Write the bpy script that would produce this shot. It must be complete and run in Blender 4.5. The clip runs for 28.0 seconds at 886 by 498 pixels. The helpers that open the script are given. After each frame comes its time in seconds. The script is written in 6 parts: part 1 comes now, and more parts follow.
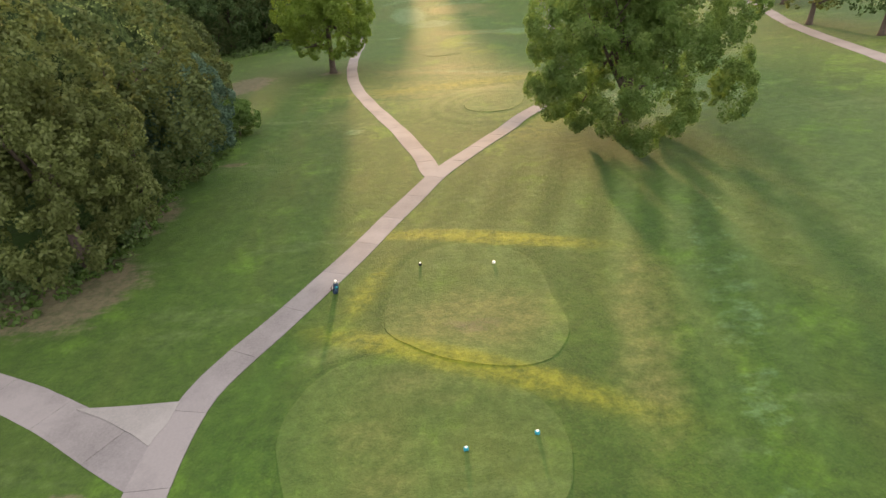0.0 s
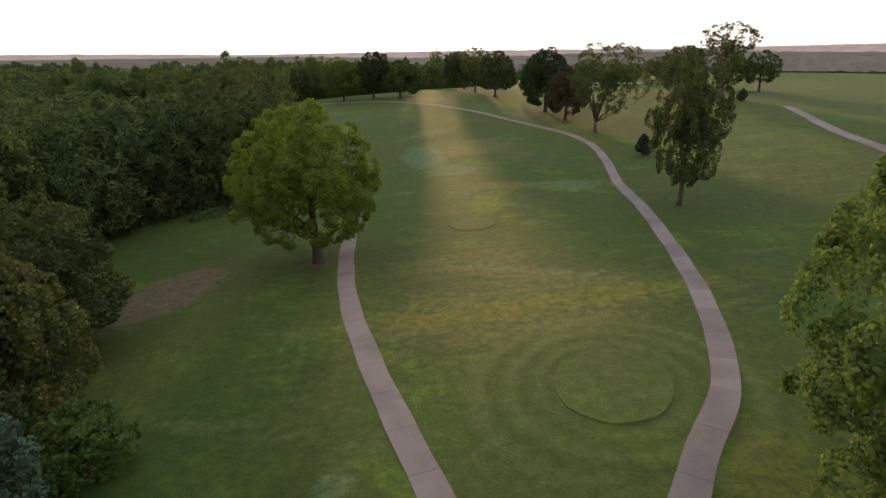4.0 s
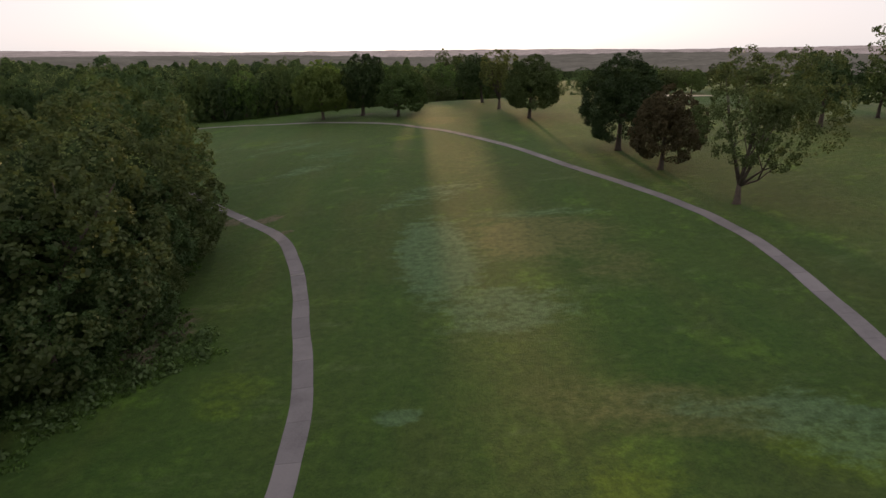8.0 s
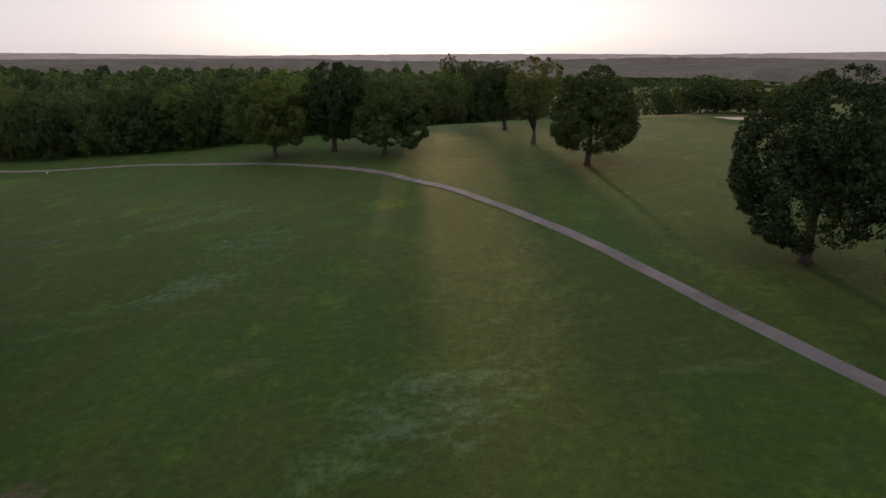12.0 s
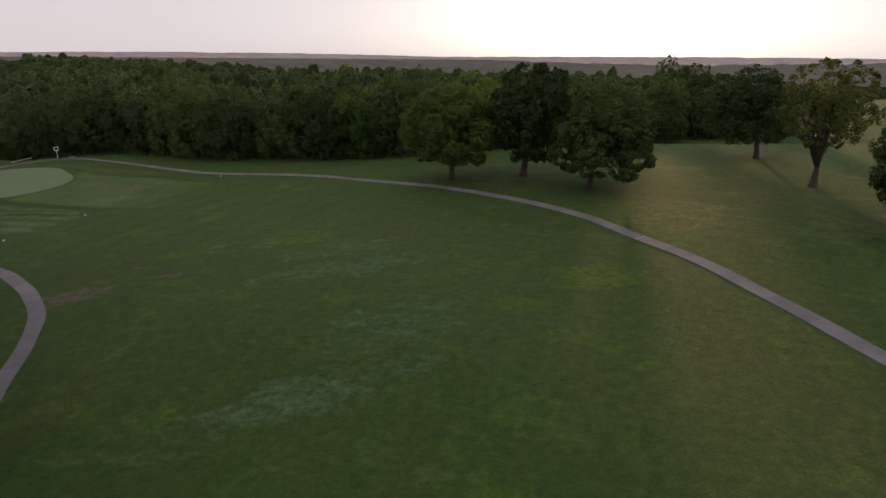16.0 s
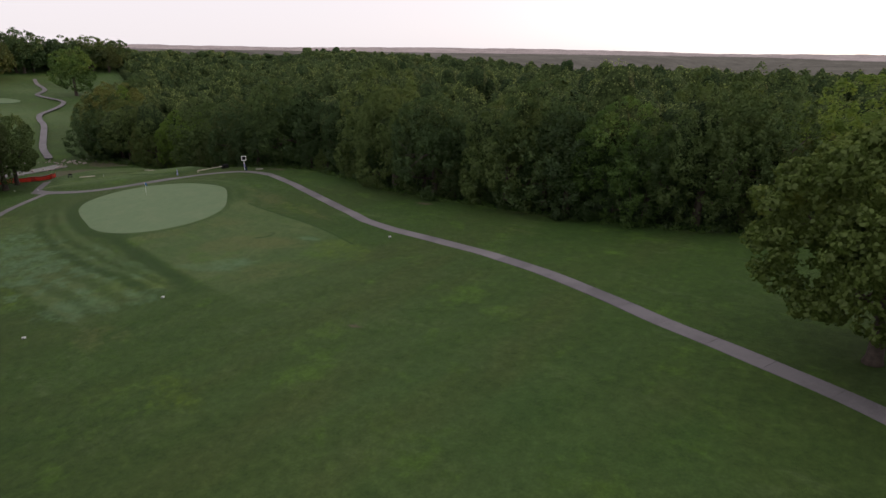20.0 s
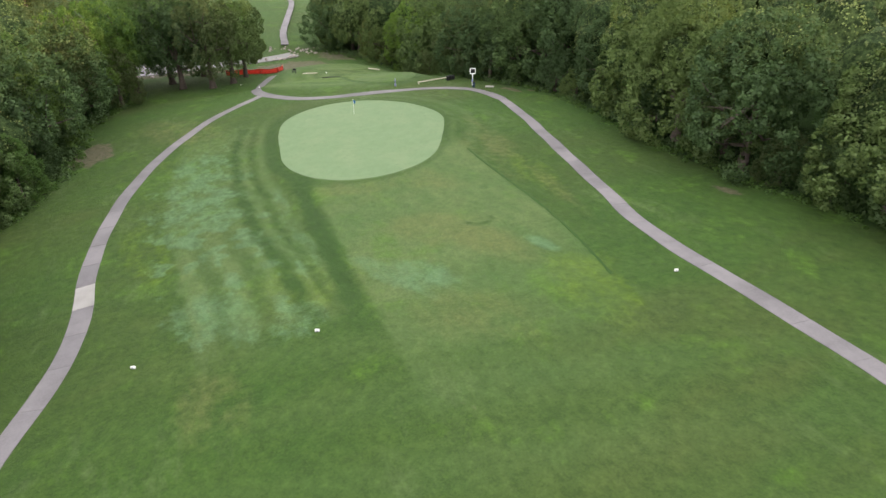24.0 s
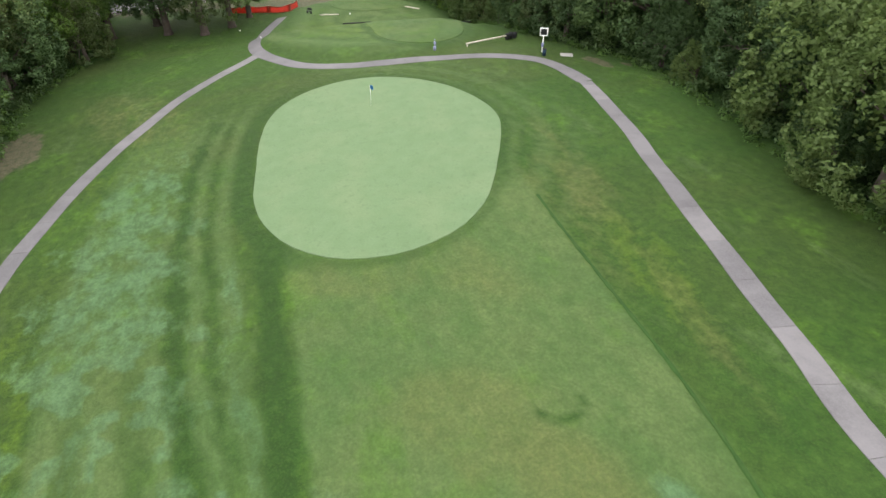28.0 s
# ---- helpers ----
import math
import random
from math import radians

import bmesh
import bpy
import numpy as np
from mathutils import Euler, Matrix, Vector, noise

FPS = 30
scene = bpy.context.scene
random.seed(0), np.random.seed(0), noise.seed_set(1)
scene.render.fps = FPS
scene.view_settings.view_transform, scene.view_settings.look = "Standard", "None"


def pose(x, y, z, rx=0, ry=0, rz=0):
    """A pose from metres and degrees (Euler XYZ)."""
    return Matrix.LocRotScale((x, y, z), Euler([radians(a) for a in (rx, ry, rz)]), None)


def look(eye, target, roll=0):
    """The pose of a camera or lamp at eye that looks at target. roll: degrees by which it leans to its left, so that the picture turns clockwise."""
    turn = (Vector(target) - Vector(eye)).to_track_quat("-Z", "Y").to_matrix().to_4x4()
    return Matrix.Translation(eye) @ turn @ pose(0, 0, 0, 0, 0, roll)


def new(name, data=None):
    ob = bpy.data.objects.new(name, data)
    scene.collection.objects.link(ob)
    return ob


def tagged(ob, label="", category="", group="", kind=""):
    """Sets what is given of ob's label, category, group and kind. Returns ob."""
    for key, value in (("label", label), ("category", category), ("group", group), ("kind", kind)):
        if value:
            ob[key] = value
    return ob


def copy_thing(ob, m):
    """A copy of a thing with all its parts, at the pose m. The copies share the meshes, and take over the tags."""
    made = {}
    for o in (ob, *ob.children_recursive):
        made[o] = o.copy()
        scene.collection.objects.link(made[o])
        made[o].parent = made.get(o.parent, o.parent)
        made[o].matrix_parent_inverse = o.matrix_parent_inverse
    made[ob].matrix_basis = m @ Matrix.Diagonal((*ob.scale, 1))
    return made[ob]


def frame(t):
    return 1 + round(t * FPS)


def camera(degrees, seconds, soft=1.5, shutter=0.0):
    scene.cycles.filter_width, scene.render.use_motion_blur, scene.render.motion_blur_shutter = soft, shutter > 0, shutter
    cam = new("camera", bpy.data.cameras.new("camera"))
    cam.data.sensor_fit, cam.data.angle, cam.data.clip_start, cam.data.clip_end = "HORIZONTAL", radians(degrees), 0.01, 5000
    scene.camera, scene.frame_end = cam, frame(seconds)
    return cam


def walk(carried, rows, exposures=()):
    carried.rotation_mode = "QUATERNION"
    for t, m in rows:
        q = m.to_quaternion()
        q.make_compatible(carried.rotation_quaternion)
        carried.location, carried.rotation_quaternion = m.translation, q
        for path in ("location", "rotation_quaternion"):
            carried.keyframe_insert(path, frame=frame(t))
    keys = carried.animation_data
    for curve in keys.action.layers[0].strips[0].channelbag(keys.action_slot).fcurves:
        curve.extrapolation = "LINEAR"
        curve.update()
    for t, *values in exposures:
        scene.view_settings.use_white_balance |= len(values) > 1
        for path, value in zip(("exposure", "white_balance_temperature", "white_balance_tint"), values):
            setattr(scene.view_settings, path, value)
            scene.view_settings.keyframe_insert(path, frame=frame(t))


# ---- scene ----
cam = camera(74.6, 28.0)
PATH = [
    (0, (0.414, 0.336, 24.77), (0.502, 2.085, 23.805), -0.8),
    (0.5, (0.589, 2.325, 24.802), (0.674, 4.074, 23.835), -0.9),
    (1, (0.856, 5.385, 24.862), (0.946, 7.2, 24.028), -0.8),
    (1.5, (1.261, 9.341, 24.979), (1.353, 11.22, 24.299), -0.9),
    (2, (1.645, 14.256, 25.028), (1.736, 16.151, 24.395), -1.0),
    (2.5, (1.621, 20.158, 25.114), (1.716, 22.053, 24.482), -0.7),
    (3, (0.603, 26.323, 25.229), (0.702, 28.217, 24.596), -0.3),
    (3.5, (-0.594, 32.577, 25.292), (-0.5, 34.472, 24.66), -0.7),
    (5.5, (-2.676, 61.216, 26.676), (-2.591, 63.108, 26.034), -1.0),
    (6, (-2.821, 68.748, 26.815), (-2.735, 70.64, 26.173), -0.7),
    (6.5, (-2.71, 76.462, 26.859), (-2.623, 78.354, 26.217), -0.7),
    (7, (-2.397, 84.263, 26.892), (-2.31, 86.156, 26.251), -0.6),
    (7.5, (-1.975, 92.158, 26.974), (-1.889, 94.05, 26.334), -0.5),
    (8, (-1.544, 100.146, 27.076), (-1.457, 102.04, 26.438), -0.5),
    (8.5, (-1.139, 108.176, 27.201), (-1.053, 110.07, 26.564), -0.4),
    (9, (-0.821, 116.284, 27.378), (-0.734, 118.178, 26.742), -0.4),
    (9.5, (-0.556, 124.443, 27.553), (-0.467, 126.337, 26.918), -0.3),
    (10, (-0.151, 132.523, 27.729), (-0.063, 134.418, 27.095), -0.3),
    (10.5, (0.259, 140.351, 27.862), (0.346, 142.247, 27.231), -0.2),
    (11, (0.436, 147.107, 27.87), (0.523, 149.003, 27.242), -0.1),
    (11.5, (0.492, 152.763, 27.908), (0.577, 154.66, 27.281), -0.2),
    (12, (0.43, 157.434, 27.908), (0.507, 159.332, 27.282), -0.2),
    (12.5, (0.189, 161.422, 27.879), (0.219, 163.322, 27.254), -0.2),
    (13, (-0.132, 164.866, 27.821), (-0.269, 166.762, 27.199), 0.0),
    (13.5, (-0.523, 168.013, 27.832), (-0.749, 169.899, 27.208), 0.3),
    (15.5, (-2.683, 179.965, 27.656), (-3.006, 181.839, 27.035), 0.1),
    (16, (-3.785, 183.972, 27.6), (-4.305, 185.801, 26.979), 0.4),
    (16.5, (-5.427, 188.979, 27.552), (-6.042, 190.777, 26.93), 0.5),
    (17, (-7.362, 194.599, 27.53), (-7.981, 196.396, 26.908), 0.5),
    (17.5, (-9.59, 200.659, 27.525), (-10.234, 202.447, 26.901), 0.5),
    (18, (-12.177, 206.983, 27.524), (-12.894, 208.741, 26.896), 0.6),
    (18.5, (-15.244, 213.565, 27.5), (-16.065, 215.275, 26.868), 0.6),
    (19, (-19.144, 220.28, 27.433), (-20.078, 221.931, 26.798), 0.8),
    (19.5, (-23.782, 226.799, 27.316), (-24.845, 228.368, 26.678), 1.0),
    (20, (-28.51, 232.566, 27.078), (-29.714, 234.03, 26.438), 0.8),
    (20.5, (-33.388, 237.385, 27.05), (-34.736, 238.715, 26.406), 0.8),
    (21, (-38.368, 241.04, 27.116), (-39.848, 242.22, 26.472), 1.0),
    (21.5, (-42.896, 243.762, 27.277), (-44.495, 244.776, 26.632), 1.4),
    (22, (-46.212, 245.692, 27.405), (-47.88, 246.587, 26.76), 1.0),
    (22.5, (-48.475, 246.744, 27.45), (-50.11, 247.608, 26.688), 1.1),
    (24.5, (-56.076, 250.576, 27.596), (-57.602, 251.371, 26.576), 0.9),
    (25, (-59.834, 252.407, 27.586), (-61.359, 253.165, 26.537), 1.1),
    (25.5, (-64.455, 254.666, 27.527), (-65.967, 255.402, 26.445), 1.2),
    (26, (-69.409, 257.059, 27.513), (-70.905, 257.785, 26.402), 1.4),
    (26.5, (-73.8, 259.205, 27.627), (-75.281, 259.921, 26.489), 1.2),
    (27, (-77.037, 260.81, 27.642), (-78.505, 261.506, 26.475), 1.2),
    (27.5, (-78.836, 261.703, 27.601), (-80.298, 262.355, 26.402), 0.9),
    (28, (-79.776, 262.08, 27.577), (-81.224, 262.704, 26.346), 0.8),
]
# seconds, stops, white balance
EXPOSURES = [(0.0, 2.51, 6860, 9), (0.5, 2.51, 6860, 9), (1.0, 2.61, 6910, 9), (2.0, 2.21, 6760, 10), (3.0, 1.47, 6710, 12), (5.5, 1.19, 6590, 13), (8.0, 0.92, 6500, 14), (11.0, 0.7, 6370, 15),
             (14.0, 0.53, 6400, 16), (18.0, 0.78, 6400, 16), (20.0, 1.03, 6320, 15), (22.0, 1.33, 6130, 13), (22.5, 1.56, 6160, 12), (24.5, 2.83, 6360, 6), (26.0, 2.83, 6320, 5), (28.0, 2.78, 6310, 4)]
walk(cam, [(t, look(eye, target, roll)) for t, eye, target, roll in PATH], EXPOSURES)

# ---- light: a low hazy sun ahead, and the sky round it ----
SUN_EL, SUN_AZ = 5.6, 0.0          # degrees; azimuth clockwise from +y
world = bpy.data.worlds.new("world")
scene.world = world
world.use_nodes = True
wn = world.node_tree
sky = wn.nodes.new("ShaderNodeTexSky")
sky.sky_type, sky.sun_disc = "NISHITA", False
sky.sun_elevation, sky.sun_rotation = radians(SUN_EL), radians(SUN_AZ)
sky.air_density, sky.dust_density, sky.ozone_density = 0.35, 3.0, 1.0
clear = wn.nodes["Background"]
wn.links.new(sky.outputs[0], clear.inputs[0])
clear.inputs[1].default_value = 0.010
veil = wn.nodes.new("ShaderNodeBackground")          # thin high cloud that evens the sky out
veil.inputs[0].default_value, veil.inputs[1].default_value = (1.0, 0.935, 0.915, 1.0), 0.44
both = wn.nodes.new("ShaderNodeAddShader")
wn.links.new(clear.outputs[0], both.inputs[0])
wn.links.new(veil.outputs[0], both.inputs[1])
wn.links.new(both.outputs[0], wn.nodes["World Output"].inputs[0])
sun_data = bpy.data.lights.new("sun", "SUN")
sun_data.energy, sun_data.angle, sun_data.color = 1.5, radians(2.4), (1.0, 0.61, 0.28)
sun = new("sun", sun_data)
sun_dir = Vector((math.sin(radians(SUN_AZ)) * math.cos(radians(SUN_EL)), math.cos(radians(SUN_AZ)) * math.cos(radians(SUN_EL)), math.sin(radians(SUN_EL))))
sun.rotation_mode = "QUATERNION"
sun.rotation_quaternion = sun_dir.to_track_quat("Z", "Y")


# ---- materials ----
def material(name, rough=0.8, metal=0.0):
    m = bpy.data.materials.new(name)
    m.use_nodes = True
    nt = m.node_tree
    b = nt.nodes["Principled BSDF"]
    b.inputs["Roughness"].default_value, b.inputs["Metallic"].default_value = rough, metal
    b.inputs["Specular IOR Level"].default_value = 0.25
    return m, nt, b


def node(nt, kind, **sets):
    n = nt.nodes.new(kind)
    for k, v in sets.items():
        if isinstance(v, bpy.types.NodeSocket):
            nt.links.new(v, n.inputs[k])
        else:
            n.inputs[k].default_value = v
    return n


def mix(nt, fac, a, b):
    n = nt.nodes.new("ShaderNodeMix")
    n.data_type = "RGBA"
    for s, v in ((n.inputs[0], fac), (n.inputs[6], a), (n.inputs[7], b)):
        if isinstance(v, bpy.types.NodeSocket):
            nt.links.new(v, s)
        else:
            s.default_value = v if not isinstance(v, tuple) else (*v, 1.0)
    return n.outputs[2]


def arith(nt, op, a, b=0.0, clamp=False):
    n = nt.nodes.new("ShaderNodeMath")
    n.operation, n.use_clamp = op, clamp
    for s, v in zip(n.inputs, (a, b)):
        if isinstance(v, bpy.types.NodeSocket):
            nt.links.new(v, s)
        else:
            s.default_value = v
    return n.outputs[0]


def span(nt, value, lo, hi, out_lo=0.0, out_hi=1.0):
    n = nt.nodes.new("ShaderNodeMapRange")
    n.inputs[1].default_value, n.inputs[2].default_value = lo, hi
    n.inputs[3].default_value, n.inputs[4].default_value = out_lo, out_hi
    nt.links.new(value, n.inputs[0])
    return n.outputs[0]


def grain(nt, scale, detail=3.0, rough=0.6, coords=None, stretch=None):
    if coords is None:
        coords = nt.nodes.new("ShaderNodeTexCoord").outputs["Object"]
    if stretch:
        mp = nt.nodes.new("ShaderNodeMapping")
        mp.inputs["Scale"].default_value = stretch
        nt.links.new(coords, mp.inputs[0])
        coords = mp.outputs[0]
    return node(nt, "ShaderNodeTexNoise", Vector=coords, Scale=scale, Detail=detail, Roughness=rough).outputs[0]


def relief(nt, b, height, strength, distance):
    n = node(nt, "ShaderNodeBump", Strength=strength, Distance=distance, Height=height)
    nt.links.new(n.outputs[0], b.inputs["Normal"])


def simple(name, colour, rough=0.7, metal=0.0, var=0.25, scale=6.0, bump=0.0):
    """A plain surface with two scales of wear."""
    m, nt, b = material(name, rough, metal)
    f = span(nt, grain(nt, scale, 4.0), 0.3, 0.7, 1 - var, 1 + var)
    g = span(nt, grain(nt, scale * 9, 2.0), 0.3, 0.7, 1 - var * 0.5, 1 + var * 0.5)
    n = nt.nodes.new("ShaderNodeVectorMath")
    n.operation = "SCALE"
    n.inputs[0].default_value = colour
    nt.links.new(arith(nt, "MULTIPLY", f, g), n.inputs["Scale"])
    nt.links.new(n.outputs[0], b.inputs["Base Color"])
    if bump:
        relief(nt, b, grain(nt, scale * 5, 4.0), 0.5, bump)
    return m


def world_place(nt):
    return nt.nodes.new("ShaderNodeNewGeometry").outputs["Position"]


def attribute(nt, name):
    n = nt.nodes.new("ShaderNodeAttribute")
    n.attribute_name = name
    return n


def grass_material():
    m, nt, b = material("grass", 0.9)
    at = attribute(nt, "zone")
    sep = node(nt, "ShaderNodeSeparateColor", Color=at.outputs["Color"])
    mown, deep, lime = attribute(nt, "mown").outputs["Fac"], attribute(nt, "deep").outputs["Fac"], attribute(nt, "lime").outputs["Fac"]
    p = world_place(nt)
    wide, mid, fine = grain(nt, 0.035, 4.0, 0.6, p), grain(nt, 0.35, 5.0, 0.65, p), grain(nt, 5.0, 4.0, 0.7, p)
    tuft = grain(nt, 1.3, 6.0, 0.75, p)
    rough = arith(nt, "SUBTRACT", 1.0, arith(nt, "MULTIPLY", mown, 0.55), True)

    def over(c, fac, power, colour, calm=True):
        fac = arith(nt, "MULTIPLY", fac, power)
        return mix(nt, arith(nt, "MULTIPLY", fac, rough) if calm else fac, c, colour)

    # broad swings of tone, then weeds, thin places and pale wisps
    c = mix(nt, span(nt, wide, 0.35, 0.65), (0.027, 0.075, 0.008), (0.043, 0.096, 0.011))
    c = over(c, span(nt, mid, 0.38, 0.68), 1.0, (0.050, 0.103, 0.013))
    c = over(c, span(nt, grain(nt, 0.045, 3.0, 0.55, p, (1.0, 0.6, 1.0)), 0.45, 0.62), 0.36, (0.049, 0.060, 0.015))
    c = mix(nt, arith(nt, "MULTIPLY", mown, 0.95), c, mix(nt, span(nt, grain(nt, 0.09, 4.0, 0.6, p), 0.35, 0.65), (0.074, 0.128, 0.040), (0.112, 0.154, 0.054)))
    c = mix(nt, arith(nt, "MULTIPLY", mown, span(nt, grain(nt, 0.55, 5.0, 0.7, p, (0.6, 1.3, 1.0)), 0.44, 0.64, 0.0, 0.55)), c, (0.051, 0.108, 0.025))
    c = over(c, span(nt, grain(nt, 0.16, 5.0, 0.7, p), 0.55, 0.66), 0.85, (0.080, 0.162, 0.015))
    c = over(c, span(nt, grain(nt, 0.11, 4.0, 0.65, p, (1.0, 0.35, 1.0)), 0.50, 0.68), 0.45, (0.073, 0.082, 0.022))
    c = over(c, span(nt, grain(nt, 0.30, 5.0, 0.72, p, (0.35, 1.0, 1.0)), 0.57, 0.70), 0.68, (0.098, 0.146, 0.049))
    ragged = arith(nt, "ADD", arith(nt, "MULTIPLY", arith(nt, "SUBTRACT", grain(nt, 0.42, 6.0, 0.72, p, (0.6, 1.2, 1.0)), 0.5), 1.9), arith(nt, "MULTIPLY", arith(nt, "SUBTRACT", tuft, 0.5), 0.7))
    ragged = arith(nt, "MULTIPLY", ragged, arith(nt, "SUBTRACT", 1.0, arith(nt, "MULTIPLY", mown, 0.6), True))

    def zone(channel, lo, hi):
        return span(nt, arith(nt, "ADD", channel, arith(nt, "MULTIPLY", ragged, span(nt, channel, 0.0, 0.25))), lo, hi)

    c = mix(nt, arith(nt, "MULTIPLY", zone(lime, 0.15, 0.70), 0.85), c, (0.101, 0.165, 0.009))
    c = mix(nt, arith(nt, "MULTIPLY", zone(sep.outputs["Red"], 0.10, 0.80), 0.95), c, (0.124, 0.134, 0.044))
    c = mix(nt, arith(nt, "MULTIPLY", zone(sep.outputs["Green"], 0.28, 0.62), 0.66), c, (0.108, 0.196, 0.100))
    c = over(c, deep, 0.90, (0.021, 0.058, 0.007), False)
    # yellow of the grazing sun on ridges, painted into the turf
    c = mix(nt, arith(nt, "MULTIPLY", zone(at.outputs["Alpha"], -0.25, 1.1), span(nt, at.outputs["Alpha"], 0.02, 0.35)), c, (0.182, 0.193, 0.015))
    patch = span(nt, arith(nt, "ADD", sep.outputs["Blue"], arith(nt, "MULTIPLY", ragged, span(nt, sep.outputs["Blue"], 0.0, 0.3, 0.0, 0.8))), 0.40, 0.66)
    soil = mix(nt, span(nt, fine, 0.35, 0.65), (0.089, 0.071, 0.048), (0.166, 0.139, 0.100))
    c = mix(nt, patch, c, soil)
    c = over(c, span(nt, tuft, 0.36, 0.62, 0.66, 0.0), 1.0, (0.015, 0.035, 0.005))
    c = over(c, span(nt, tuft, 0.55, 0.80, 0.0, 0.45), 1.0, (0.079, 0.131, 0.028))
    c = mix(nt, span(nt, fine, 0.36, 0.66, 0.0, 0.34), c, (0.014, 0.033, 0.004))
    c = mix(nt, span(nt, grain(nt, 9.0, 3.0, 0.7, p), 0.50, 0.72, 0.0, 0.28), c, (0.084, 0.144, 0.024))
    nt.links.new(c, b.inputs["Base Color"])
    h = arith(nt, "ADD", fine, arith(nt, "MULTIPLY", grain(nt, 22.0, 2.0, 0.6, p), 0.6))
    relief(nt, b, arith(nt, "ADD", h, arith(nt, "MULTIPLY", arith(nt, "MULTIPLY", tuft, rough), 1.5)), 0.60, 0.16)
    return m


def turf_material(name, dark, light, worn, wear=0.45, stripe=0.0, turn=0.0):
    m, nt, b = material(name, 0.9)
    p = world_place(nt)
    mid, fine = grain(nt, 0.30, 5.0, 0.6, p), grain(nt, 7.0, 4.0, 0.7, p)
    c = mix(nt, span(nt, grain(nt, 0.9, 4.0, 0.6, p), 0.3, 0.7), dark, light)
    if stripe:
        mp = nt.nodes.new("ShaderNodeMapping")
        mp.inputs["Rotation"].default_value = (0, 0, radians(turn))
        nt.links.new(p, mp.inputs[0])
        w = node(nt, "ShaderNodeTexWave", Vector=mp.outputs[0], Scale=0.22, Distortion=0.6, Detail=2.0)
        c = mix(nt, span(nt, w.outputs["Fac"], 0.4, 0.6, 0.0, stripe), c, tuple(v * 1.25 for v in light))
    c = mix(nt, span(nt, mid, 0.45, 0.64, 0.0, wear), c, worn)
    c = mix(nt, span(nt, grain(nt, 1.8, 5.0, 0.75, p), 0.52, 0.70, 0.0, 0.5), c, tuple(v * 0.62 for v in dark))
    c = mix(nt, span(nt, fine, 0.35, 0.75, 0.0, 0.22), c, tuple(v * 0.4 for v in dark))
    nt.links.new(c, b.inputs["Base Color"])
    relief(nt, b, fine, 0.35, 0.04)
    return m


def concrete_material(name, low, high):
    m, nt, b = material(name, 0.85)
    p = world_place(nt)
    tone = nt.nodes.new("ShaderNodeObjectInfo").outputs["Random"]
    c = mix(nt, span(nt, tone, 0.0, 1.0), low, high)
    c = mix(nt, span(nt, grain(nt, 0.22, 5.0, 0.65, p), 0.42, 0.66, 0.0, 0.62), c, tuple(v * 0.55 for v in low))
    c = mix(nt, span(nt, grain(nt, 9.0, 4.0, 0.7, p), 0.35, 0.75, 0.0, 0.35), c, tuple(v * 1.25 for v in high))
    nt.links.new(c, b.inputs["Base Color"])
    relief(nt, b, grain(nt, 14.0, 4.0, 0.7, p), 0.35, 0.02)
    return m


def leaf_material(name, dark, light, tip=None, through_light=0.42):
    m = bpy.data.materials.new(name)
    m.use_nodes = True
    nt = m.node_tree
    nt.nodes.remove(nt.nodes["Principled BSDF"])
    isle = nt.nodes.new("ShaderNodeNewGeometry").outputs["Random Per Island"]
    own = nt.nodes.new("ShaderNodeObjectInfo").outputs["Random"]
    c = mix(nt, span(nt, isle, 0.0, 1.0, 0.22, 0.72), dark, light)
    clump = grain(nt, 0.55, 3.0, 0.6, world_place(nt))
    c = mix(nt, span(nt, clump, 0.45, 0.70, 0.0, 0.55), c, tip or tuple(v * 1.35 for v in light))
    c = mix(nt, span(nt, own, 0.0, 0.35, 0.45, 0.0), c, tuple(v * 0.55 for v in dark))
    c = mix(nt, span(nt, own, 0.60, 1.0, 0.0, 0.7), c, (light[0] * 1.5, light[1] * 1.25, light[2] * 0.9))
    one = nt.nodes.new("ShaderNodeAttribute")            # set on meshes that hold many crowns
    one.attribute_name = "crown_tone"
    tone = one.outputs["Fac"]
    c = mix(nt, span(nt, tone, 0.55, 1.0, 0.0, 0.65), c, (light[0] * 1.55, light[1] * 1.35, light[2]))
    c = mix(nt, span(nt, tone, -1.0, -0.4, 0.6, 0.0), c, tuple(v * 0.7 for v in dark))
    n = nt.nodes.new("ShaderNodeVectorMath")
    n.operation = "SCALE"
    nt.links.new(c, n.inputs[0])
    nt.links.new(span(nt, tone, -1.0, 1.0, 0.66, 1.38), n.inputs["Scale"])
    c = n.outputs[0]
    d = node(nt, "ShaderNodeBsdfDiffuse", Color=c)
    t = node(nt, "ShaderNodeBsdfTranslucent", Color=mix(nt, 0.5, c, tuple(v * 1.6 for v in light)))
    g = node(nt, "ShaderNodeBsdfGlossy", Color=(0.8, 0.85, 0.8, 1.0), Roughness=0.5)
    s = nt.nodes.new("ShaderNodeMixShader")
    s.inputs[0].default_value = through_light
    nt.links.new(d.outputs[0], s.inputs[1])
    nt.links.new(t.outputs[0], s.inputs[2])
    s2 = nt.nodes.new("ShaderNodeMixShader")
    s2.inputs[0].default_value = 0.02
    nt.links.new(s.outputs[0], s2.inputs[1])
    nt.links.new(g.outputs[0], s2.inputs[2])
    nt.links.new(s2.outputs[0], nt.nodes["Material Output"].inputs[0])
    return m


